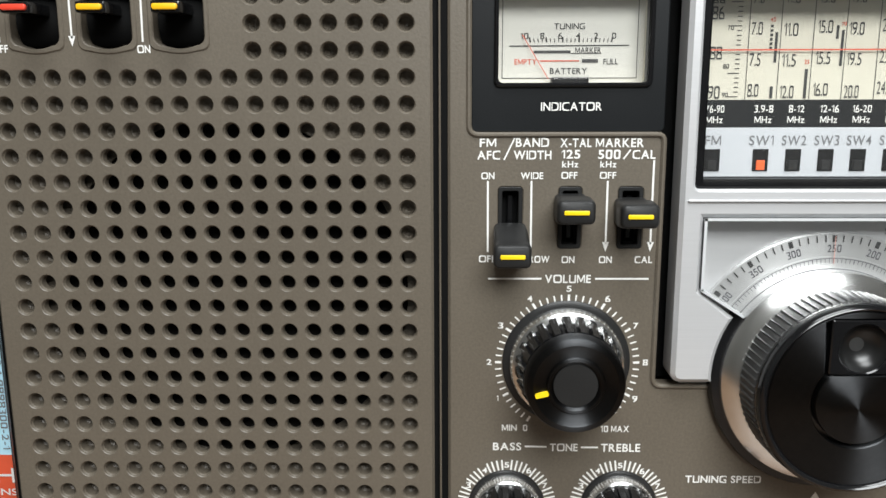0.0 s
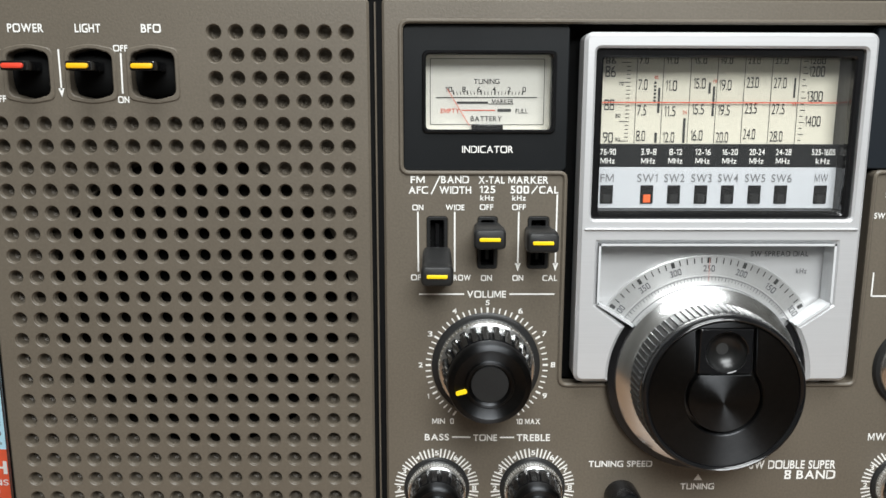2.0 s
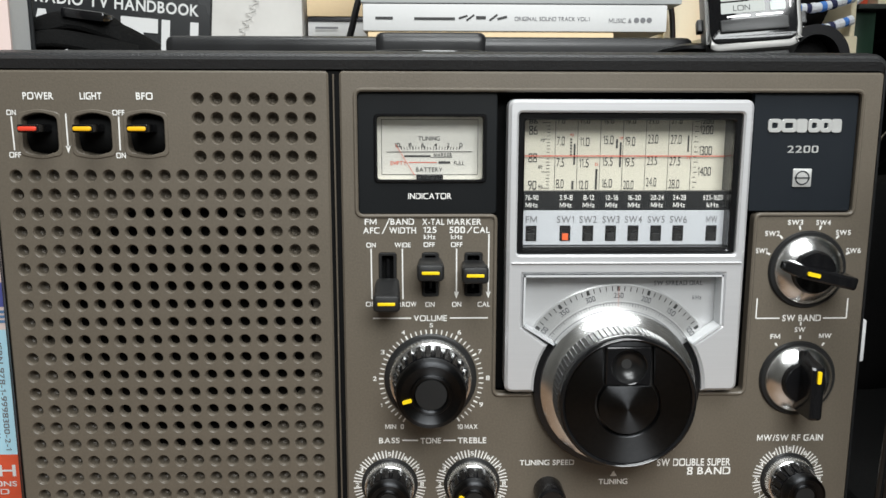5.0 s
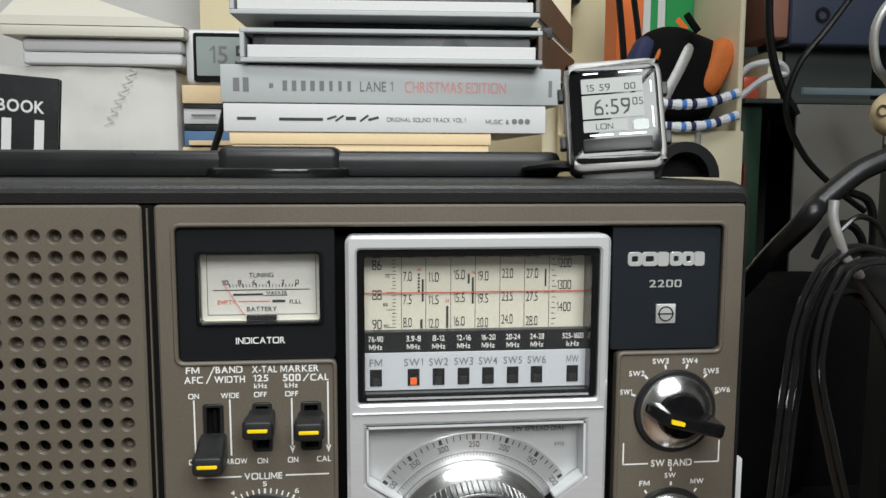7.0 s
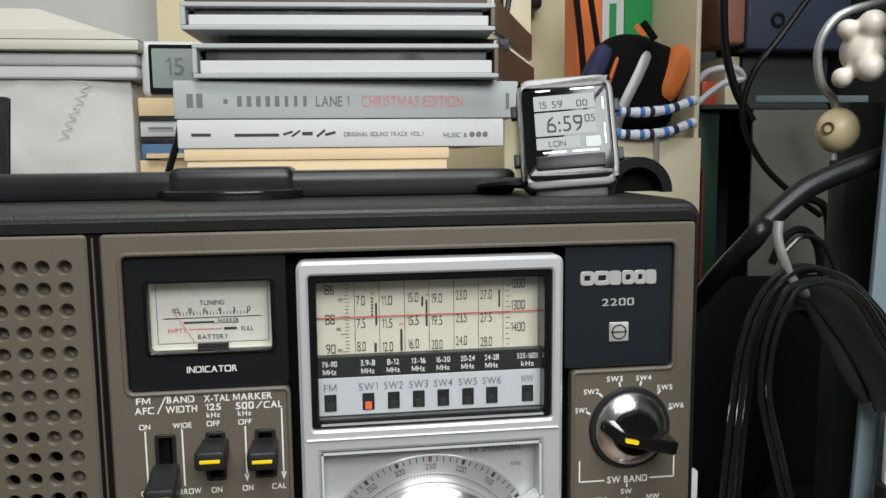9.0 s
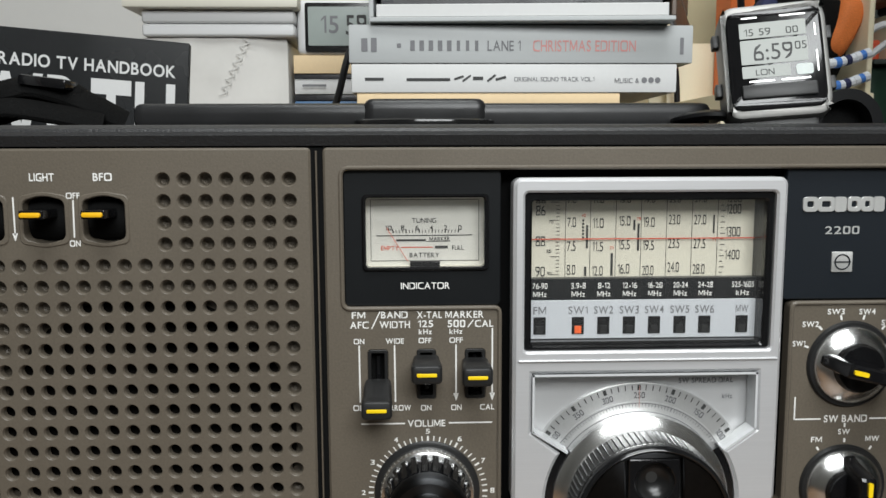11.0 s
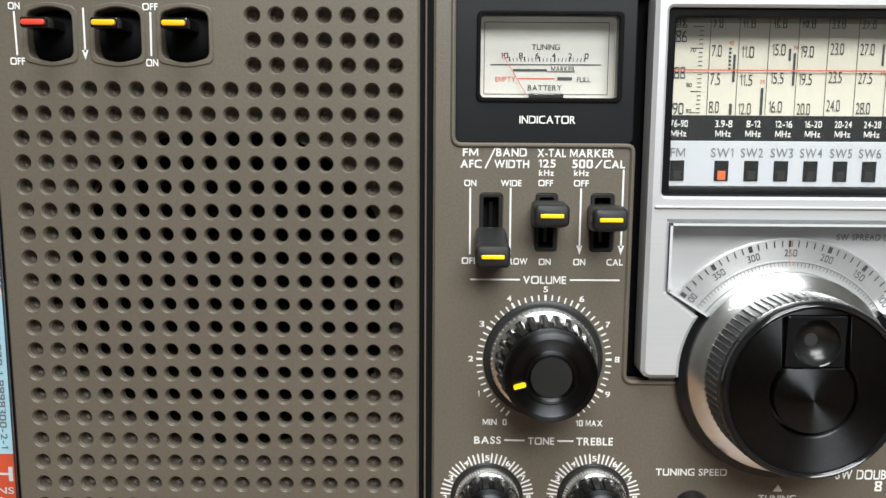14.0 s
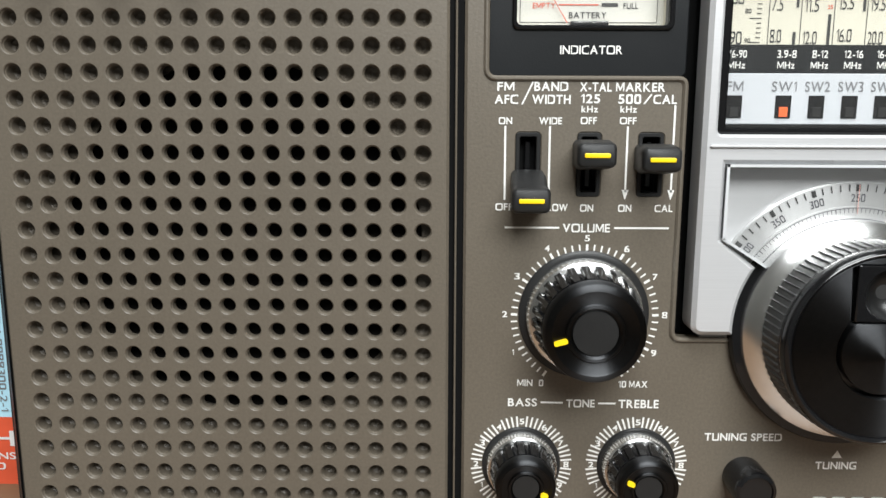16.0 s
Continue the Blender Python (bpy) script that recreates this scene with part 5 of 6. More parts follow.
flap("dark brown printed album flap folded outwards", 0.1545, 0.1365, 0.2020, 0.2520, 0.2372, 0.2560)
flap("dark brown printed album flap folded outwards", 0.1530, 0.1345, 0.2000, 0.2500, 0.2590, 0.2760)
# white cases given grey walls: the stack's shade is in the colour
slipcase(0.0095, 0.1540, 0.1350, 0.2650, 0.2370, 0.2530, "white open slipcase album with dark booklet inside", GREYCARD, DARKPRINT, -3)
slab("disc_case", 0.0240, 0.1640, 0.1500, 0.2750, 0.2532, 0.2585, DARKPRINT, "dark thin disc case lying in the stack", "disc case", "stacked albums", 0.0004)
slipcase(0.0055, 0.1520, 0.1330, 0.2630, 0.2588, 0.2715, "white open slipcase album on top of the stack", GREYCARD, DARKPRINT, -3)
slab("disc_case", 0.0070, 0.1500, 0.1360, 0.2600, 0.2718, 0.2790, BROWNCARD, "brown printed disc case on the stack", "disc case", "stacked albums", 0.0004)

bag = thing("paper_bag", (-0.09, 0.29, 0.0), "creased white paper bag standing on the desk", "bag")
bm = bmesh.new()
bmesh.ops.create_grid(bm, x_segments=24, y_segments=40, size=0.5)
for v in bm.verts:
    u, w = v.co.x + 0.5, v.co.y + 0.5
    crease = 0.0022 * noise.noise(Vector((u * 3, w * 7, 3.1))) + 0.0012 * noise.noise(Vector((u * 9, w * 15, 8.0)))
    v.co = Vector((-0.165 + u * 0.116, 0.262 + crease - 0.004 * math.sin(math.pi * u), w * 0.2475))
part("front", bm, WHITEBAG, bag)
part("body", block(-0.165, -0.049, 0.266, 0.340, 0.0, 0.2470, 0.002), WHITEBAG, bag)
strokes([((-0.0900 + 0.0012 * k + (0.0030 if k % 2 else -0.0022), 0.2120 + 0.0025 * k), (-0.0888 + 0.0012 * k + (-0.0022 if k % 2 else 0.0030), 0.2145 + 0.0025 * k), 0.0007) for k in range(14)], 0.2575, surface("pale_grey_print", (0.655, 0.64, 0.61), 0.6, bump=(900, 0)), bag, "printed_squiggle")

rt = thing("white_router", (-0.09, 0.30, 0.2480), "white plastic box lying on the paper bag", "plastic box")
part("shell", block(-0.1370, -0.0430, 0.2550, 0.3350, 0.2560, 0.2640, 0.0025, 3), WHITEPLASTIC, rt)
part("shell", block(-0.1370, -0.0430, 0.2550, 0.3350, 0.2480, 0.2557, 0.0025, 3), WHITEPLASTIC, rt)
bg = thing("beige_case", (-0.095, 0.30, 0.2642), "beige plastic case on the white box", "plastic case")
part("base", block(-0.1460, -0.0400, 0.2480, 0.3400, 0.2642, 0.2705, 0.0015), BEIGE, bg)
bm = bmesh.new()
loft(bm, [[(x, y, 0.2706) for x, y in ((-0.146, 0.248), (-0.040, 0.248), (-0.040, 0.340), (-0.146, 0.340))], [(x, y, 0.2760) for x, y in ((-0.146, 0.2485), (-0.060, 0.2485), (-0.043, 0.340), (-0.146, 0.340))], [(x, y, 0.2900) for x, y in ((-0.140, 0.262), (-0.100, 0.262), (-0.090, 0.335), (-0.140, 0.335))]], True, True)
part("lid", bm, BEIGE, bg)

jc = thing("box_tower", (-0.022, 0.29, 0.0), "cream cardboard box behind the radio", "box")
part("body", block(-0.0470, 0.0120, 0.265, 0.340, 0.0, 0.1990, 0.001), CREAMCARD, jc)
for z0, z1, mt, lb in ((0.1995, 0.2090, BLUEPRINT, "disc case with blue and white label"), (0.2095, 0.2130, DARKPRINT, "dark thin disc case"), (0.2135, 0.2230, PAPERWHITE, "white labelled disc case"), (0.2262, 0.2375, CREAMCARD, "yellowed card box under the clock")):
    o = slab("disc_case", -0.0455, 0.0120, 0.262 + 0.002 * (z0 * 1000 % 2), 0.335, z0, z1, mt, lb, "disc case", "cases under the clock", 0.0005)
    if mt is BLUEPRINT:
        part("label", block(-0.0420, 0.0110, 0.2612, 0.2640, z0 + 0.0005, z0 + 0.0035, 0.0002, 1), CREAMCARD, o)
    if mt is PAPERWHITE:
        strokes([((-0.0400, 0.2186), (-0.0250, 0.2186), 0.0014)], 0.2612, GREYINK, o, "spine_mark")
slab("disc_case", -0.0455, 0.0120, 0.264, 0.335, 0.2232, 0.2260, DARKPRINT, "dark thin disc case", "disc case", "cases under the clock", 0.0004)
ck = thing("digital_clock", (-0.015, 0.27, 0.2376), "white digital clock with grey display", "clock")
part("shell", block(-0.0430, 0.0200, 0.262, 0.285, 0.2376, 0.2720, 0.0045, 4), WHITEPLASTIC, ck)
part("bezel", prism(rrect(-0.0375, 0.0170, 0.2395, 0.2695, 0.0015, 3), 0.2610, 0.2640), GLOSSBLACK, ck)
part("display", prism(rrect(-0.0355, 0.0150, 0.2432, 0.2670, 0.0008, 3), 0.2604, 0.2625), LCDDARK, ck)
words("15", -0.0275, -0.0165, 0.2510, 0.2615, 0.2602, GREYINK, ck, "digits", bold=0.012)
words("59", -0.0120, 0.0010, 0.2500, 0.2620, 0.2602, BLACKINK, ck, "digits", bold=0.012)
cbl = thing("audio_cable", (0.0, 0.22, 0.2), "thin black cable hanging behind the albums", "cable", "cables")
part("cord", tube([(-0.0190, 0.200, 0.1850), (-0.0150, 0.200, 0.1980), (-0.0110, 0.200, 0.2100), (-0.0080, 0.200, 0.2220), (-0.0050, 0.202, 0.2330)], 0.0020, 8), CABLE, cbl)
adaptor = thing("power_adaptor", (0.225, 0.39, 0.318), "black rounded power adaptor fixed to the cream board", "adaptor")
part("shell", block(0.2080, 0.2420, 0.3750, 0.3990, 0.3150, 0.3700, 0.0060, 4), SATINBLACK, adaptor)
whole("backboard", block(-0.060, 0.300, 0.400, 0.412, 0.0, 0.62, 0.001), CREAMWALL, "cream board standing behind the desk things", "board", kind="structure")

# pen organiser with pouch
org = thing("desk_organiser", (0.262, 0.24, 0.0), "cream plastic desk organiser holding a pouch", "organiser")
part("front", block(0.2050, 0.2935, 0.2000, 0.2030, 0.0, 0.2090, 0.0010), CREAMPLASTIC, org)
part("side", block(0.2900, 0.2934, 0.2032, 0.3000, 0.0, 0.3300, 0.0014, 3), CREAMPLASTIC, org)
part("side", block(0.2050, 0.2080, 0.2032, 0.3000, 0.0, 0.2090, 0.0010), CREAMPLASTIC, org)
part("floor_panel", block(0.2082, 0.2898, 0.2032, 0.3000, 0.2000, 0.2030, 0.0005), CREAMPLASTIC, org)
part("back", block(0.2050, 0.2898, 0.2980, 0.3010, 0.0, 0.2500, 0.0010), CREAMPLASTIC, org)
pouch = thing("zip_pouch", (0.258, 0.235, 0.2032), "black pouch with orange panels and silver zip", "pouch")


def pillow(c, r, m, p=3.2):
    bm = bmesh.new()
    bmesh.ops.create_uvsphere(bm, u_segments=32, v_segments=20, radius=1)
    for v in bm.verts:
        q = v.co
        k = (abs(q.x) ** p + abs(q.y) ** p + abs(q.z) ** p) ** (-1 / p)
        v.co = Vector((q.x * k * r[0], q.y * k * r[1], q.z * k * r[2])) * (1 + 0.03 * noise.noise(q * 2.2))
    bmesh.ops.transform(bm, matrix=Matrix.Translation(c) @ m, verts=bm.verts)
    return bm


RP = Matrix.Rotation(radians(24), 4, "Y") @ Matrix.Rotation(radians(-12), 4, "X")
part("body", pillow((0.2605, 0.236, 0.2395), (0.0290, 0.0260, 0.0330), Matrix.Rotation(radians(18), 4, "Y")), CLOTHBLACK, pouch)
part("side_panel", pillow((0.2815, 0.2215, 0.2475), (0.0085, 0.0130, 0.0190), Matrix.Rotation(radians(24), 4, "Y")), CLOTHORANGE, pouch)
part("side_panel", pillow((0.2345, 0.2225, 0.2520), (0.0060, 0.0080, 0.0150), Matrix.Rotation(radians(24), 4, "Y")), CLOTHBLUE, pouch)
part("zip", tube([(0.2435, 0.2120, 0.2140), (0.2480, 0.2085, 0.2300), (0.2560, 0.2085, 0.2460), (0.2640, 0.2130, 0.2600), (0.2720, 0.2230, 0.2680)], 0.0032, 8, 8, flat=0.35, side=(0, -1, 0.2)), ZIP, pouch)
part("piping", tube([(0.2325, 0.2130, 0.2180), (0.2360, 0.2090, 0.2350), (0.2430, 0.2120, 0.2530), (0.2500, 0.2200, 0.2640)], 0.0012, 8), CLOTHORANGE, pouch)
part("zip_pull", block(0.2600, 0.2640, 0.2060, 0.2085, 0.2660, 0.2790, 0.0008, m=Matrix.Translation((0.262, 0.207, 0.2725)) @ Matrix.Rotation(radians(-38), 4, "Y") @ Matrix.Translation((-0.262, -0.207, -0.2725))), CLOTHBLACK, pouch)
cordt = thing("braided_cord", (0.262, 0.205, 0.2100), "white and blue braided cord round the organiser's rim", "cord")
for z0 in (0.2250, 0.2120):
    line = smooth_line([(0.2360, 0.1975, z0), (0.2520, 0.1955, z0 - 0.0012), (0.2700, 0.1960, z0 + 0.0006), (0.2880, 0.1985, z0 + 0.0060)], 12)
    for k in range(0, len(line) - 2, 2):
        part("braid", tube([line[k], line[k + 1], line[k + 2]], 0.0027 + 0.0003 * (k // 2 % 2), 10, 2), (ROPEWHITE, ROPEBLUE, ROPEWHITE, CLOTHBLUE, ROPEWHITE)[k // 2 % 5], cordt)
pen = thing("pen", (0.264, 0.199, 0.19), "slim silver pen clipped to the organiser", "pen")
part("barrel", tube([(0.2640, 0.1975, 0.1880), (0.2642, 0.1972, 0.2140)], 0.0017, 10, 2), WIRE, pen)
cart = thing("snack_carton", (0.262, 0.275, 0.2032), "orange, white and green printed carton", "carton")
part("panel", block(0.2360, 0.2545, 0.2700, 0.2950, 0.2032, 0.3300, 0.0006, 1), ORANGECARD, cart)
part("panel", block(0.2547, 0.2700, 0.2700, 0.2950, 0.2032, 0.3300, 0.0006, 1), PAPERWHITE, cart)
part("panel", block(0.2702, 0.2895, 0.2700, 0.2950, 0.2032, 0.3300, 0.0006, 1), GREENCARD, cart)
strokes([((0.2620, 0.2600), (0.2620, 0.3000), 0.0050)], 0.2698, GREENCARD, cart, "printed_mark")
strokes([((0.2780, 0.2860), (0.2850, 0.2790), 0.0040), ((0.2760, 0.2740), (0.2890, 0.2700), 0.0050)], 0.2698, ORANGECARD, cart, "printed_mark")
for x0, x1, z1, wd in ((0.226, 0.240, 0.306, 0.0022), (0.236, 0.252, 0.300, 0.0020)):
    pn = thing("pen", (x1, 0.25, 0.2032), "black pen standing in the organiser", "pen", "pens")
    part("barrel", tube([(x1, 0.250, 0.2032), ((x0 + x1) / 2, 0.245, 0.262), (x0, 0.240, z1)], wd, 10, 4), CABLE, pn)
spat = thing("wooden_spatula", (0.206, 0.30, 0.0), "pale wooden fan standing behind the organiser", "fan")
part("blade", block(0.1960, 0.2160, 0.3100, 0.3130, 0.0, 0.3200, 0.0014), CREAMPLASTIC, spat)
hook2 = thing("black_cable", (0.2, 0.29, 0.0), "black cable hanging behind the albums", "cable", "cables")
part("cable", tube([(0.1980, 0.290, 0.3200), (0.1920, 0.288, 0.2850), (0.1960, 0.286, 0.2600), (0.2060, 0.286, 0.2350), (0.2100, 0.288, 0.1900)], 0.0020, 8), CABLE, hook2)

# ---- rack on the right ----
rack = thing("steel_rack", (0.36, 0.25, 0.0), "grey-blue painted steel rack beside the desk things", "rack")
LEAN = Matrix.Translation((0.2400, 0, 0.1700)) @ Matrix.Rotation(radians(2.4), 4, "Y") @ Matrix.Translation((-0.2400, 0, -0.1700))
part("post", block(0.2400, 0.3150, -0.0300, -0.0278, 0.0040, 0.70, 0.0008, m=LEAN), STEELBLUE, rack)
part("post_return", block(0.3128, 0.3150, -0.0277, 0.0600, 0.0, 0.70, 0.0006), STEELBLUE, rack)
part("post_lip", block(0.2460, 0.2485, -0.0312, -0.0301, 0.0040, 0.70, 0.0005, m=LEAN), STEELBLUE, rack)
part("inner_post", block(0.2575, 0.2760, 0.0120, 0.0220, 0.0, 0.2175, 0.0008), DARKSTEEL, rack)
part("shelf_board", block(0.3000, 0.4290, 0.2130, 0.4240, 0.2265, 0.2295, 0.0006), DARKSTEEL, rack)
part("side_sheet", block(0.2985, 0.3010, 0.2300, 0.4300, 0.0, 0.62, 0.0006), DARKSTEEL, rack)
part("rear_sheet", block(0.3012, 0.6000, 0.4250, 0.4280, 0.0, 0.70, 0.0006), DARKSTEEL, rack)
part("rear_panel", block(0.3320, 0.3900, 0.2100, 0.2125, 0.0, 0.2260, 0.0006), WARMGREY, rack, "warm grey steel sheet")
part("shelf_edge", block(0.2990, 0.3640, 0.1480, 0.1499, 0.2262, 0.2300, 0.0005), STEELBLUE, rack)
part("side_wall", block(0.4300, 0.4340, 0.1500, 0.4250, 0.0, 0.70, 0.0006), DARKSTEEL, rack)
slab("green_carton", 0.3015, 0.3150, 0.2200, 0.2900, 0.0, 0.2255, DARKGREEN, "dark green carton beside the rack", "carton")
slab("red_packet", 0.2972, 0.2984, 0.2050, 0.2250, 0.0, 0.1900, DARKRED, "dark red printed packet beside the organiser", "packet", bev=0.0003)
gad = thing("navy_device", (0.38, 0.27, 0.2296), "dark navy device with a round socket on the shelf", "device")
part("shell", block(0.3500, 0.4260, 0.2550, 0.3000, 0.2680, 0.3100, 0.0030, 3), surface("navy_plastic", (0.035, 0.045, 0.075), 0.4), gad)
part("socket", lathe(0.372, 0.288, [(0.0050, 0.2552), (0.0050, 0.2540), (0.0030, 0.2540), (0.0028, 0.2560)], 28), GLOSSBLACK, gad)
part("end_cap", block(0.3360, 0.3498, 0.2560, 0.2980, 0.2720, 0.3080, 0.0030, 3), surface("dull_copper_plastic", (0.28, 0.12, 0.08), 0.5), gad)
part("stand", block(0.3560, 0.4200, 0.2700, 0.2900, 0.2296, 0.2679, 0.0010), DARKSTEEL, gad)
rng = random.Random(9)
cl = [PAPERWHITE, GREENCARD, REDCOVER, CREAMPLASTIC, DARKPRINT, GREYCARD, BROWNCARD]
for k in range(9):
    x = 0.306 + 0.0125 * k
    h = 0.020 + 0.018 * rng.random()
    slab("small_packet", x, x + 0.0105, 0.268 + 0.02 * rng.random(), 0.315, 0.2297, 0.2297 + h, cl[k % 7], "small printed packet on the rack shelf", "packet", "packets on the shelf", 0.0015)
bundle = thing("white_cable", (0.32, 0.25, 0.2297), "coiled white cable on the rack shelf", "cable", "cables")
part("cable", tube([(0.3060, 0.245, 0.2400), (0.3160, 0.240, 0.2520), (0.3330, 0.238, 0.2540), (0.3400, 0.240, 0.2480), (0.3250, 0.238, 0.2440), (0.3100, 0.242, 0.2320)], 0.0022, 8), WHITEPLASTIC, bundle)

hook = thing("wire_hook", (0.294, 0.12, 0.13), "bent galvanised wire hook holding headphones", "hook")
part("wire", tube([(0.2010, -0.0400, 0.1800), (0.2010, -0.0400, 0.1750), (0.2030, -0.0400, 0.1690), (0.2069, -0.0385, 0.1627), (0.2130, -0.0350, 0.1580), (0.2183, -0.0330, 0.1566), (0.2226, -0.0315, 0.1514), (0.2393, -0.0300, 0.1426)], 0.00145, 12), WIRE, hook)
beadcord = thing("bead_pendant", (0.241, -0.006, 0.20), "beige bead and ivory toy hanging on a wire", "pendant")
part("wire", tube([(0.2606, -0.0097, 0.2485), (0.2486, -0.0083, 0.2472), (0.2379, -0.0071, 0.2431), (0.2338, -0.0050, 0.2338), (0.2365, -0.0030, 0.2230), (0.2419, -0.0024, 0.2170), (0.2438, -0.0024, 0.2117)], 0.0014, 12), WIRE, beadcord)
bm = bmesh.new()
bmesh.ops.create_uvsphere(bm, u_segments=36, v_segments=20, radius=0.0071)
bmesh.ops.transform(bm, matrix=Matrix.Translation((0.2438, -0.0024, 0.2069)) @ Matrix.Diagonal((0.98, 0.98, 1.08, 1)), verts=bm.verts)
part("bead", bm, WOODBEAD, beadcord)
part("bead_hole", turned(lathe(0, 0, [(0.0020, 0.0004), (0.0020, -0.0004), (0.0015, -0.0004), (0.0013, 0.0008), (0.0001, 0.0008)], 24), Matrix.Translation((0.2379, -0.0060, 0.2077)) @ Matrix.Rotation(radians(-58), 4, "Z")), BROWNCARD, beadcord)
part("pin", tube([(0.2431, -0.0024, 0.2010), (0.2428, -0.0024, 0.1969)], 0.0011, 10, 2), WIRE, beadcord)
bm = bmesh.new()
for c, r in (((0.2447, -0.0131, 0.2318), 0.0076), ((0.2435, -0.0179, 0.2397), 0.0045), ((0.2420, -0.0198, 0.2260), 0.0046), ((0.2373, -0.0145, 0.2385), 0.0033), ((0.2368, -0.0138, 0.2234), 0.0034), ((0.2487, -0.0124, 0.2304), 0.0059)):
    bmesh.ops.create_uvsphere(bm, u_segments=24, v_segments=14, radius=r, matrix=Matrix.Translation(c))
toy = part("toy", bm, TOYWHITE, beadcord, "ivory plastic lobed toy")
melt = toy.modifiers.new("melt", "REMESH")
melt.mode, melt.voxel_size, melt.use_smooth_shade = "VOXEL", 0.0006, True
even = toy.modifiers.new("even", "SMOOTH")
even.iterations, even.factor = 12, 0.6
thick = thing("black_cable", (0.30, 0.12, 0.0), "thick black cable looping down beside the radio", "cable", "cables")
part("cable", tube([(0.2590, -0.0200, 0.2000), (0.2480, -0.0200, 0.1980), (0.2360, -0.0200, 0.1940), (0.2280, -0.0200, 0.1910), (0.2200, -0.0200, 0.1870), (0.2090, -0.0200, 0.1780), (0.2040, -0.0200, 0.1720), (0.2050, 0.0100, 0.1520), (0.2120, 0.0600, 0.1170), (0.2200, 0.0950, 0.0500), (0.2220, 0.1000, 0.0034)], 0.0034, 14), CABLE, thick)
thin = thing("black_cable", (0.31, 0.2, 0.0), "thin black cable hanging by the rack", "cable", "cables")
part("cable", tube([(0.3480, 0.1800, 0.2900), (0.3300, 0.1800, 0.2660), (0.3150, 0.1820, 0.2450), (0.3110, 0.1850, 0.2200), (0.3230, 0.1850, 0.1950), (0.3420, 0.1830, 0.1760), (0.3600, 0.1800, 0.1620)], 0.0019, 8), CABLE, thin)
thin2 = thing("black_cable", (0.3, 0.2, 0.0), "black cable hanging beside the organiser", "cable", "cables")
part("cable", tube([(0.2975, 0.1860, 0.3300), (0.2985, 0.1860, 0.2700), (0.3060, 0.1860, 0.2380), (0.3180, 0.1860, 0.2180)], 0.0024, 8), CABLE, thin2)
part("cable", tube([(0.3560, 0.1700, 0.2290), (0.3620, 0.1700, 0.2160), (0.3700, 0.1700, 0.2000)], 0.0022, 8), CABLE, thin2)
part("cable", tube([(0.3420, 0.1680, 0.1740), (0.3540, 0.1680, 0.1680), (0.3580, 0.1680, 0.1500), (0.3560, 0.1680, 0.1200), (0.3540, 0.1680, 0.0)], 0.0024, 8), CABLE, thin2)
part("cable", tube([(0.3060, 0.1400, 0.1400), (0.3130, 0.1400, 0.1540), (0.3230, 0.1400, 0.1580), (0.3320, 0.1400, 0.1500), (0.3360, 0.1400, 0.1300)], 0.0022, 8), CABLE, thin2)

phones = thing("headphones", (0.33, 0.11, 0.0), "black headphones with silver slider hanging on the hook", "headphones")
part("headband", tube([(0.2170, -0.0360, 0.1610), (0.2240, -0.0380, 0.1520), (0.2320, -0.0390, 0.1410), (0.2380, -0.0400, 0.1300), (0.2410, -0.0400, 0.1220)], 0.0055, 16, 8, flat=0.24, side=(-0.55, -0.80, 0.20)), SATINBLACK, phones, "black plastic headband end")
part("headband_pad", tube([(0.2127, -0.0332, 0.1596), (0.2181, -0.0337, 0.1523), (0.2235, -0.0343, 0.1422), (0.2307, -0.0349, 0.1302), (0.2361, -0.0352, 0.1236)], 0.0026, 14, 8, flat=0.6, side=(-0.55, -0.80, 0.20)), SATINBLACK, phones)
part("slider", block(0.2390, 0.2475, -0.0410, -0.0390, 0.0980, 0.1230, 0.0006), WHITEPLASTIC, phones, "silver adjusting slider")
part("yoke", block(0.2380, 0.2520, -0.0430, -0.0370, 0.0300, 0.0980, 0.0015, 3), SATINBLACK, phones)
part("ear_cup", lathe(0.2450, 0.0300, [(0.0250, -0.0312), (0.0290, -0.0325), (0.0290, -0.0420), (0.0220, -0.0440)], 48), SATINBLACK, phones)
# cords: pairs laid over the hook, hanging down on both sides to the desk
CORD_A = [(0.1796, -0.0427, 0.0012), (0.1823, -0.0427, 0.0616), (0.1851, -0.0427, 0.0978), (0.1866, -0.0421, 0.1151), (0.1882, -0.0415, 0.1290), (0.1900, -0.0409, 0.1427), (0.1942, -0.0403, 0.1547), (0.2002, -0.0397, 0.1629), (0.2079, -0.0397, 0.1667), (0.2182, -0.0403, 0.1643), (0.2254, -0.0409, 0.1583), (0.2338, -0.0413, 0.1487), (0.2434, -0.0415, 0.1331), (0.2518, -0.0421, 0.1151), (0.2573, -0.0421, 0.0708), (0.2591, -0.0421, 0.0012)]
CORD_B = [(0.2272, -0.0467, 0.0012), (0.2119, -0.0467, 0.0658), (0.2023, -0.0467, 0.0980), (0.1983, -0.0467, 0.1127), (0.1944, -0.0467, 0.1267), (0.1936, -0.0464, 0.1366), (0.1953, -0.0461, 0.1483), (0.1992, -0.0450, 0.1565), (0.2037, -0.0438, 0.1615), (0.2124, -0.0444, 0.1632), (0.2212, -0.0461, 0.1588), (0.2305, -0.0470, 0.1454), (0.2388, -0.0476, 0.1319), (0.2446, -0.0480, 0.1161), (0.2475, -0.0480, 0.0658), (0.2484, -0.0480, 0.0012)]
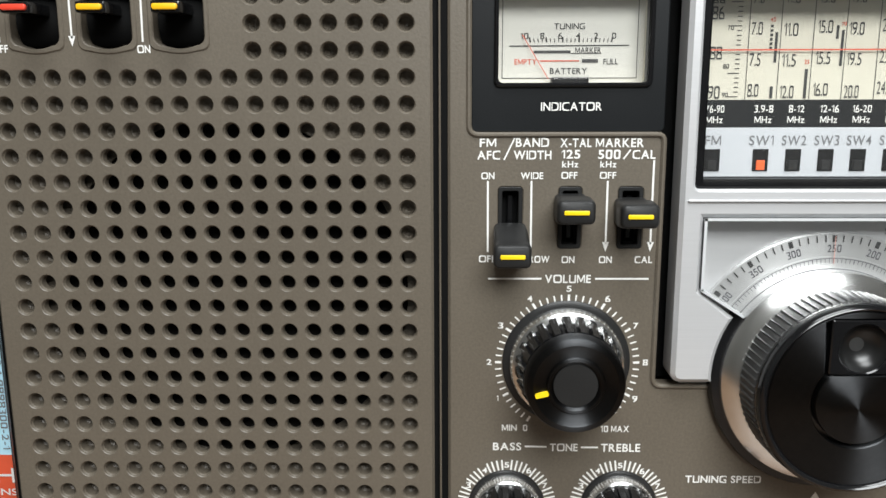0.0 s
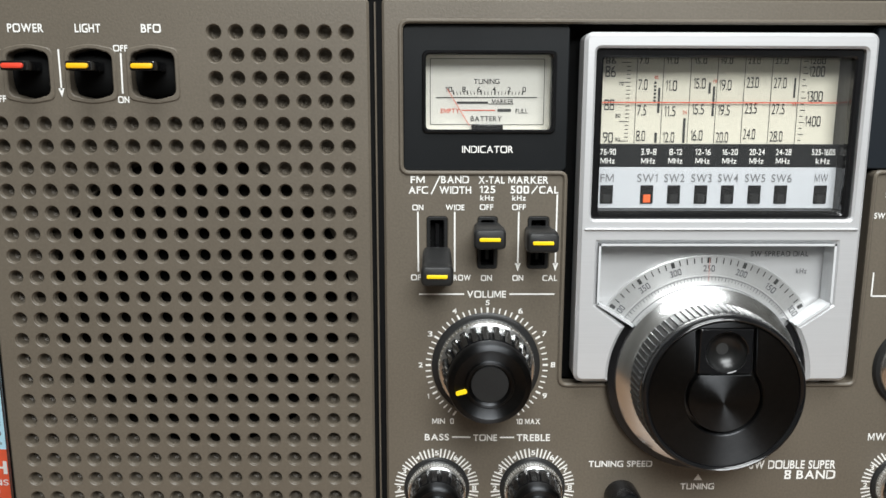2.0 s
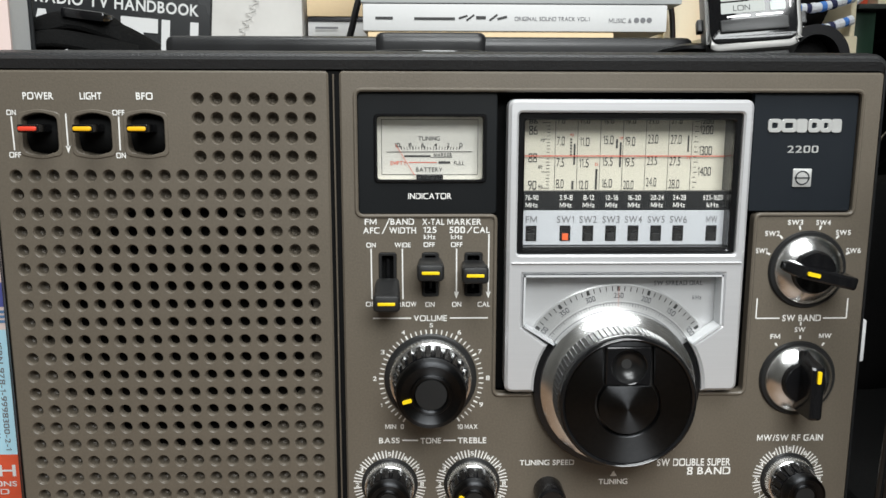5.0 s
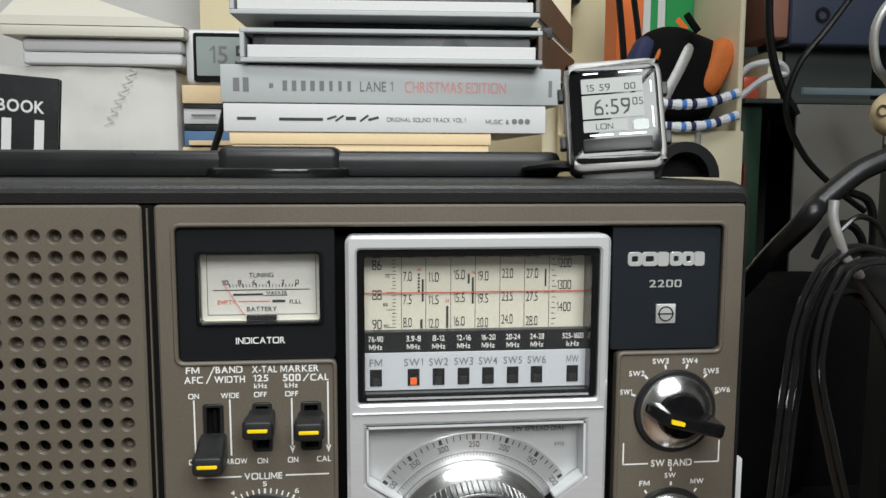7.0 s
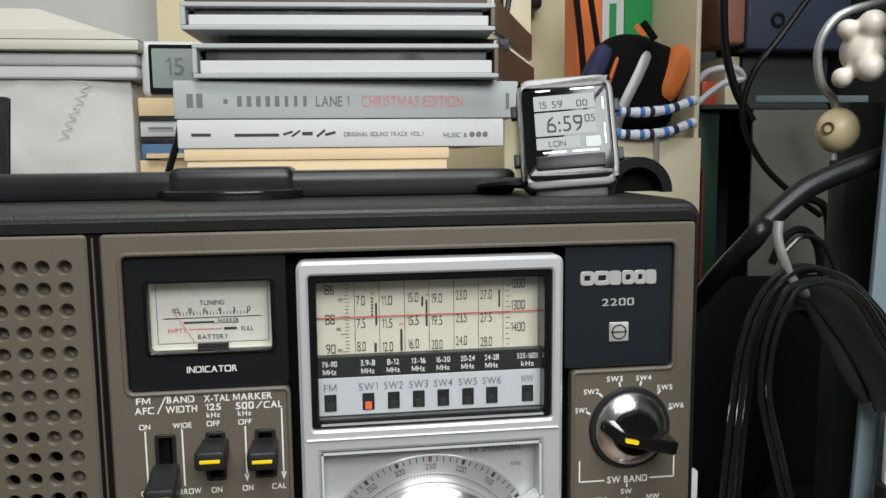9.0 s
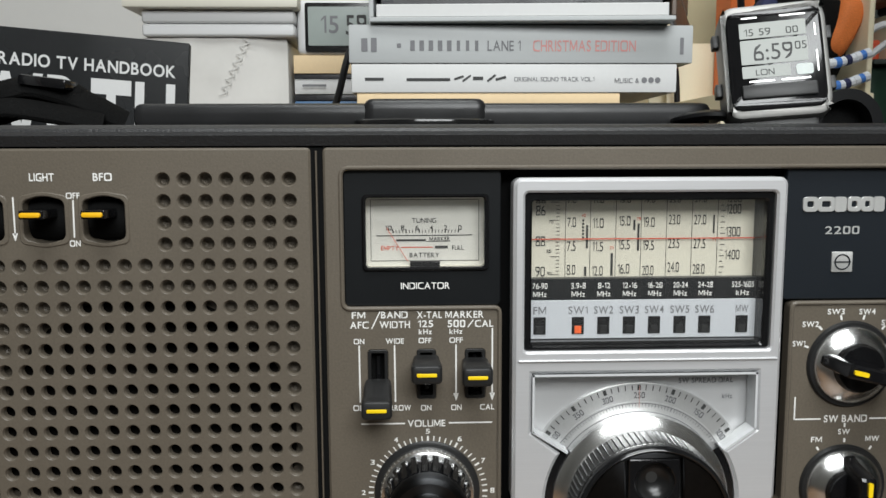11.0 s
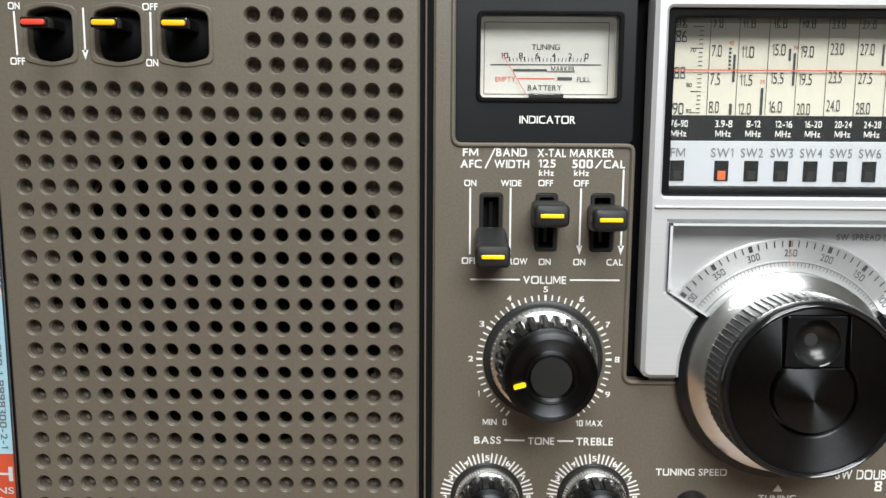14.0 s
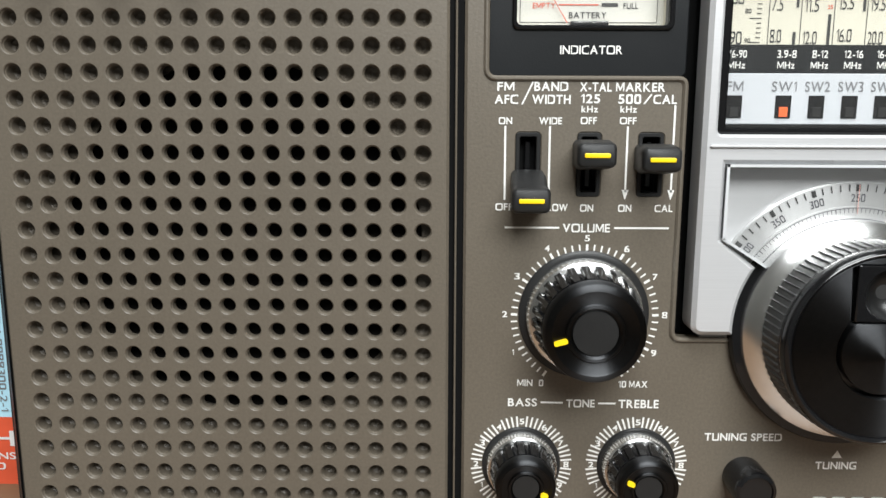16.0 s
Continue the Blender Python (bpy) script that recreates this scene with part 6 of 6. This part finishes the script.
for line, shifts in ((CORD_A, ((0.0, 0.0), (0.0022, -0.0005), (0.0058, 0.0022))), (CORD_B, ((0.0, 0.0), (0.0023, -0.0005)))):
    for dx, dy in shifts:
        part("cord", tube([(x + dx, y + dy, z - dx * 0.3) for x, y, z in line], 0.0009, 8), CORD, phones)
for k in range(3):
    part("cord", tube([(0.2028 + 0.0012 * k, -0.0283 + 0.002 * k, 0.1526 - 0.002 * k), (0.2096, -0.0277 + 0.002 * k, 0.1501 - 0.0015 * k), (0.2177, -0.0277 + 0.002 * k, 0.1507), (0.2239 + 0.002 * k, -0.0283 + 0.002 * k, 0.1464 - 0.003 * k), (0.2294 + 0.0024 * k, -0.0290 + 0.002 * k, 0.1359 - 0.004 * k), (0.2363 + 0.002 * k, -0.0296 + 0.002 * k, 0.1235 - 0.0015 * k)], 0.0009, 8), CORD, phones)
part("cord", tube([(0.2074, -0.0332, 0.1703), (0.2134, -0.0325, 0.1746), (0.2199, -0.0319, 0.1727), (0.2241, -0.0319, 0.1667), (0.2271, -0.0332, 0.1583)], 0.0009, 8), CORD, phones)
sack = thing("equipment_bag", (0.28, 0.19, 0.0), "black cloth equipment bag standing beside the radio", "bag")
part("body", pillow((0.2560, 0.1560, 0.0640), (0.0520, 0.0400, 0.0640), Matrix(), 4.0), CLOTHBLACK, sack)
part("pocket", pillow((0.3250, 0.1620, 0.0640), (0.0500, 0.0280, 0.0640), Matrix(), 5.0), CLOTHBLACK, sack)
# wide dark sheet added to keep the desk behind the cords black
part("flap", pillow((0.3250, 0.0600, 0.0075), (0.1230, 0.1450, 0.0075), Matrix(), 5.0), CLOTHBLACK, sack)
part("aerial_clip", block(0.1984, 0.2040, 0.0110, 0.0150, 0.0665, 0.0835, 0.0008), WHITEPLASTIC, radio, "white plastic clip on the side")
plug = thing("black_plug", (0.206, 0.03, 0.0), "black plug and knob on the radio's side", "plug")
part("knob", tube([(0.1986, 0.050, 0.1330), (0.2060, 0.050, 0.1330)], 0.0085, 20, 2), GLOSSBLACK, plug)

# ---- left of the radio ----
guide = thing("colour_book", (-0.20, 0.04, 0.0), "blue and red paperback standing beside the radio", "book")
part("page_block", block(-0.2650, -0.1262, 0.0316, 0.0485, 0.0012, 0.2290, 0.0003, 1), PAPERWHITE, guide)
part("back_cover", block(-0.2660, -0.1250, 0.0490, 0.0502, 0.0, 0.2300, 0.0003, 1), BOOKBLACK, guide)
for z0, z1, mt in ((0.0, 0.0225, REDCOVER), (0.0225, 0.0760, SKYCOVER), (0.0760, 0.2300, PINKCOVER)):
    part("front_cover", block(-0.2660, -0.1250, 0.0302, 0.0314, z0, z1, 0), mt, guide)
strokes([((-0.1750, 0.0905), (-0.1355, 0.0905), 0.0100)], 0.0300, PURPLE, guide, "printed_panel")
strokes([((-0.1750, 0.0835 - 0.002 * k), (-0.1340, 0.0835 - 0.002 * k), 0.0011) for k in range(3)], 0.0299, BLUEPRINT, guide, "printed_bar")
rng = random.Random(3)
segs, z = [], 0.0300
while z < 0.0640:
    w = rng.choice((0.0004, 0.0007, 0.0011))
    segs.append(((-0.1700, z), (-0.1435, z), w))
    z += w + rng.choice((0.0004, 0.0008, 0.0012))
strokes(segs, 0.0300, BLACKINK, guide, "barcode")
words("ISBN 978-1-9998300-2-1", -0.1405 - 0.0230, -0.1405 + 0.0230, 0.0475 - 0.0011, 0.0475 + 0.0011, 0.0300, GREYINK, guide, "isbn_line", bold=0.012, turn=radians(-90))
words("WRTH", -0.1750, -0.1385, 0.0130, 0.0180, 0.0300, PAPERWHITE, guide, "publisher_line", bold=0.012)
words("PUBLICATIONS", -0.1720, -0.1385, 0.0085, 0.0108, 0.0300, PAPERWHITE, guide, "publisher_line", bold=0.012)
words("LIMITED", -0.1620, -0.1420, 0.0050, 0.0073, 0.0300, PAPERWHITE, guide, "publisher_line", bold=0.012)
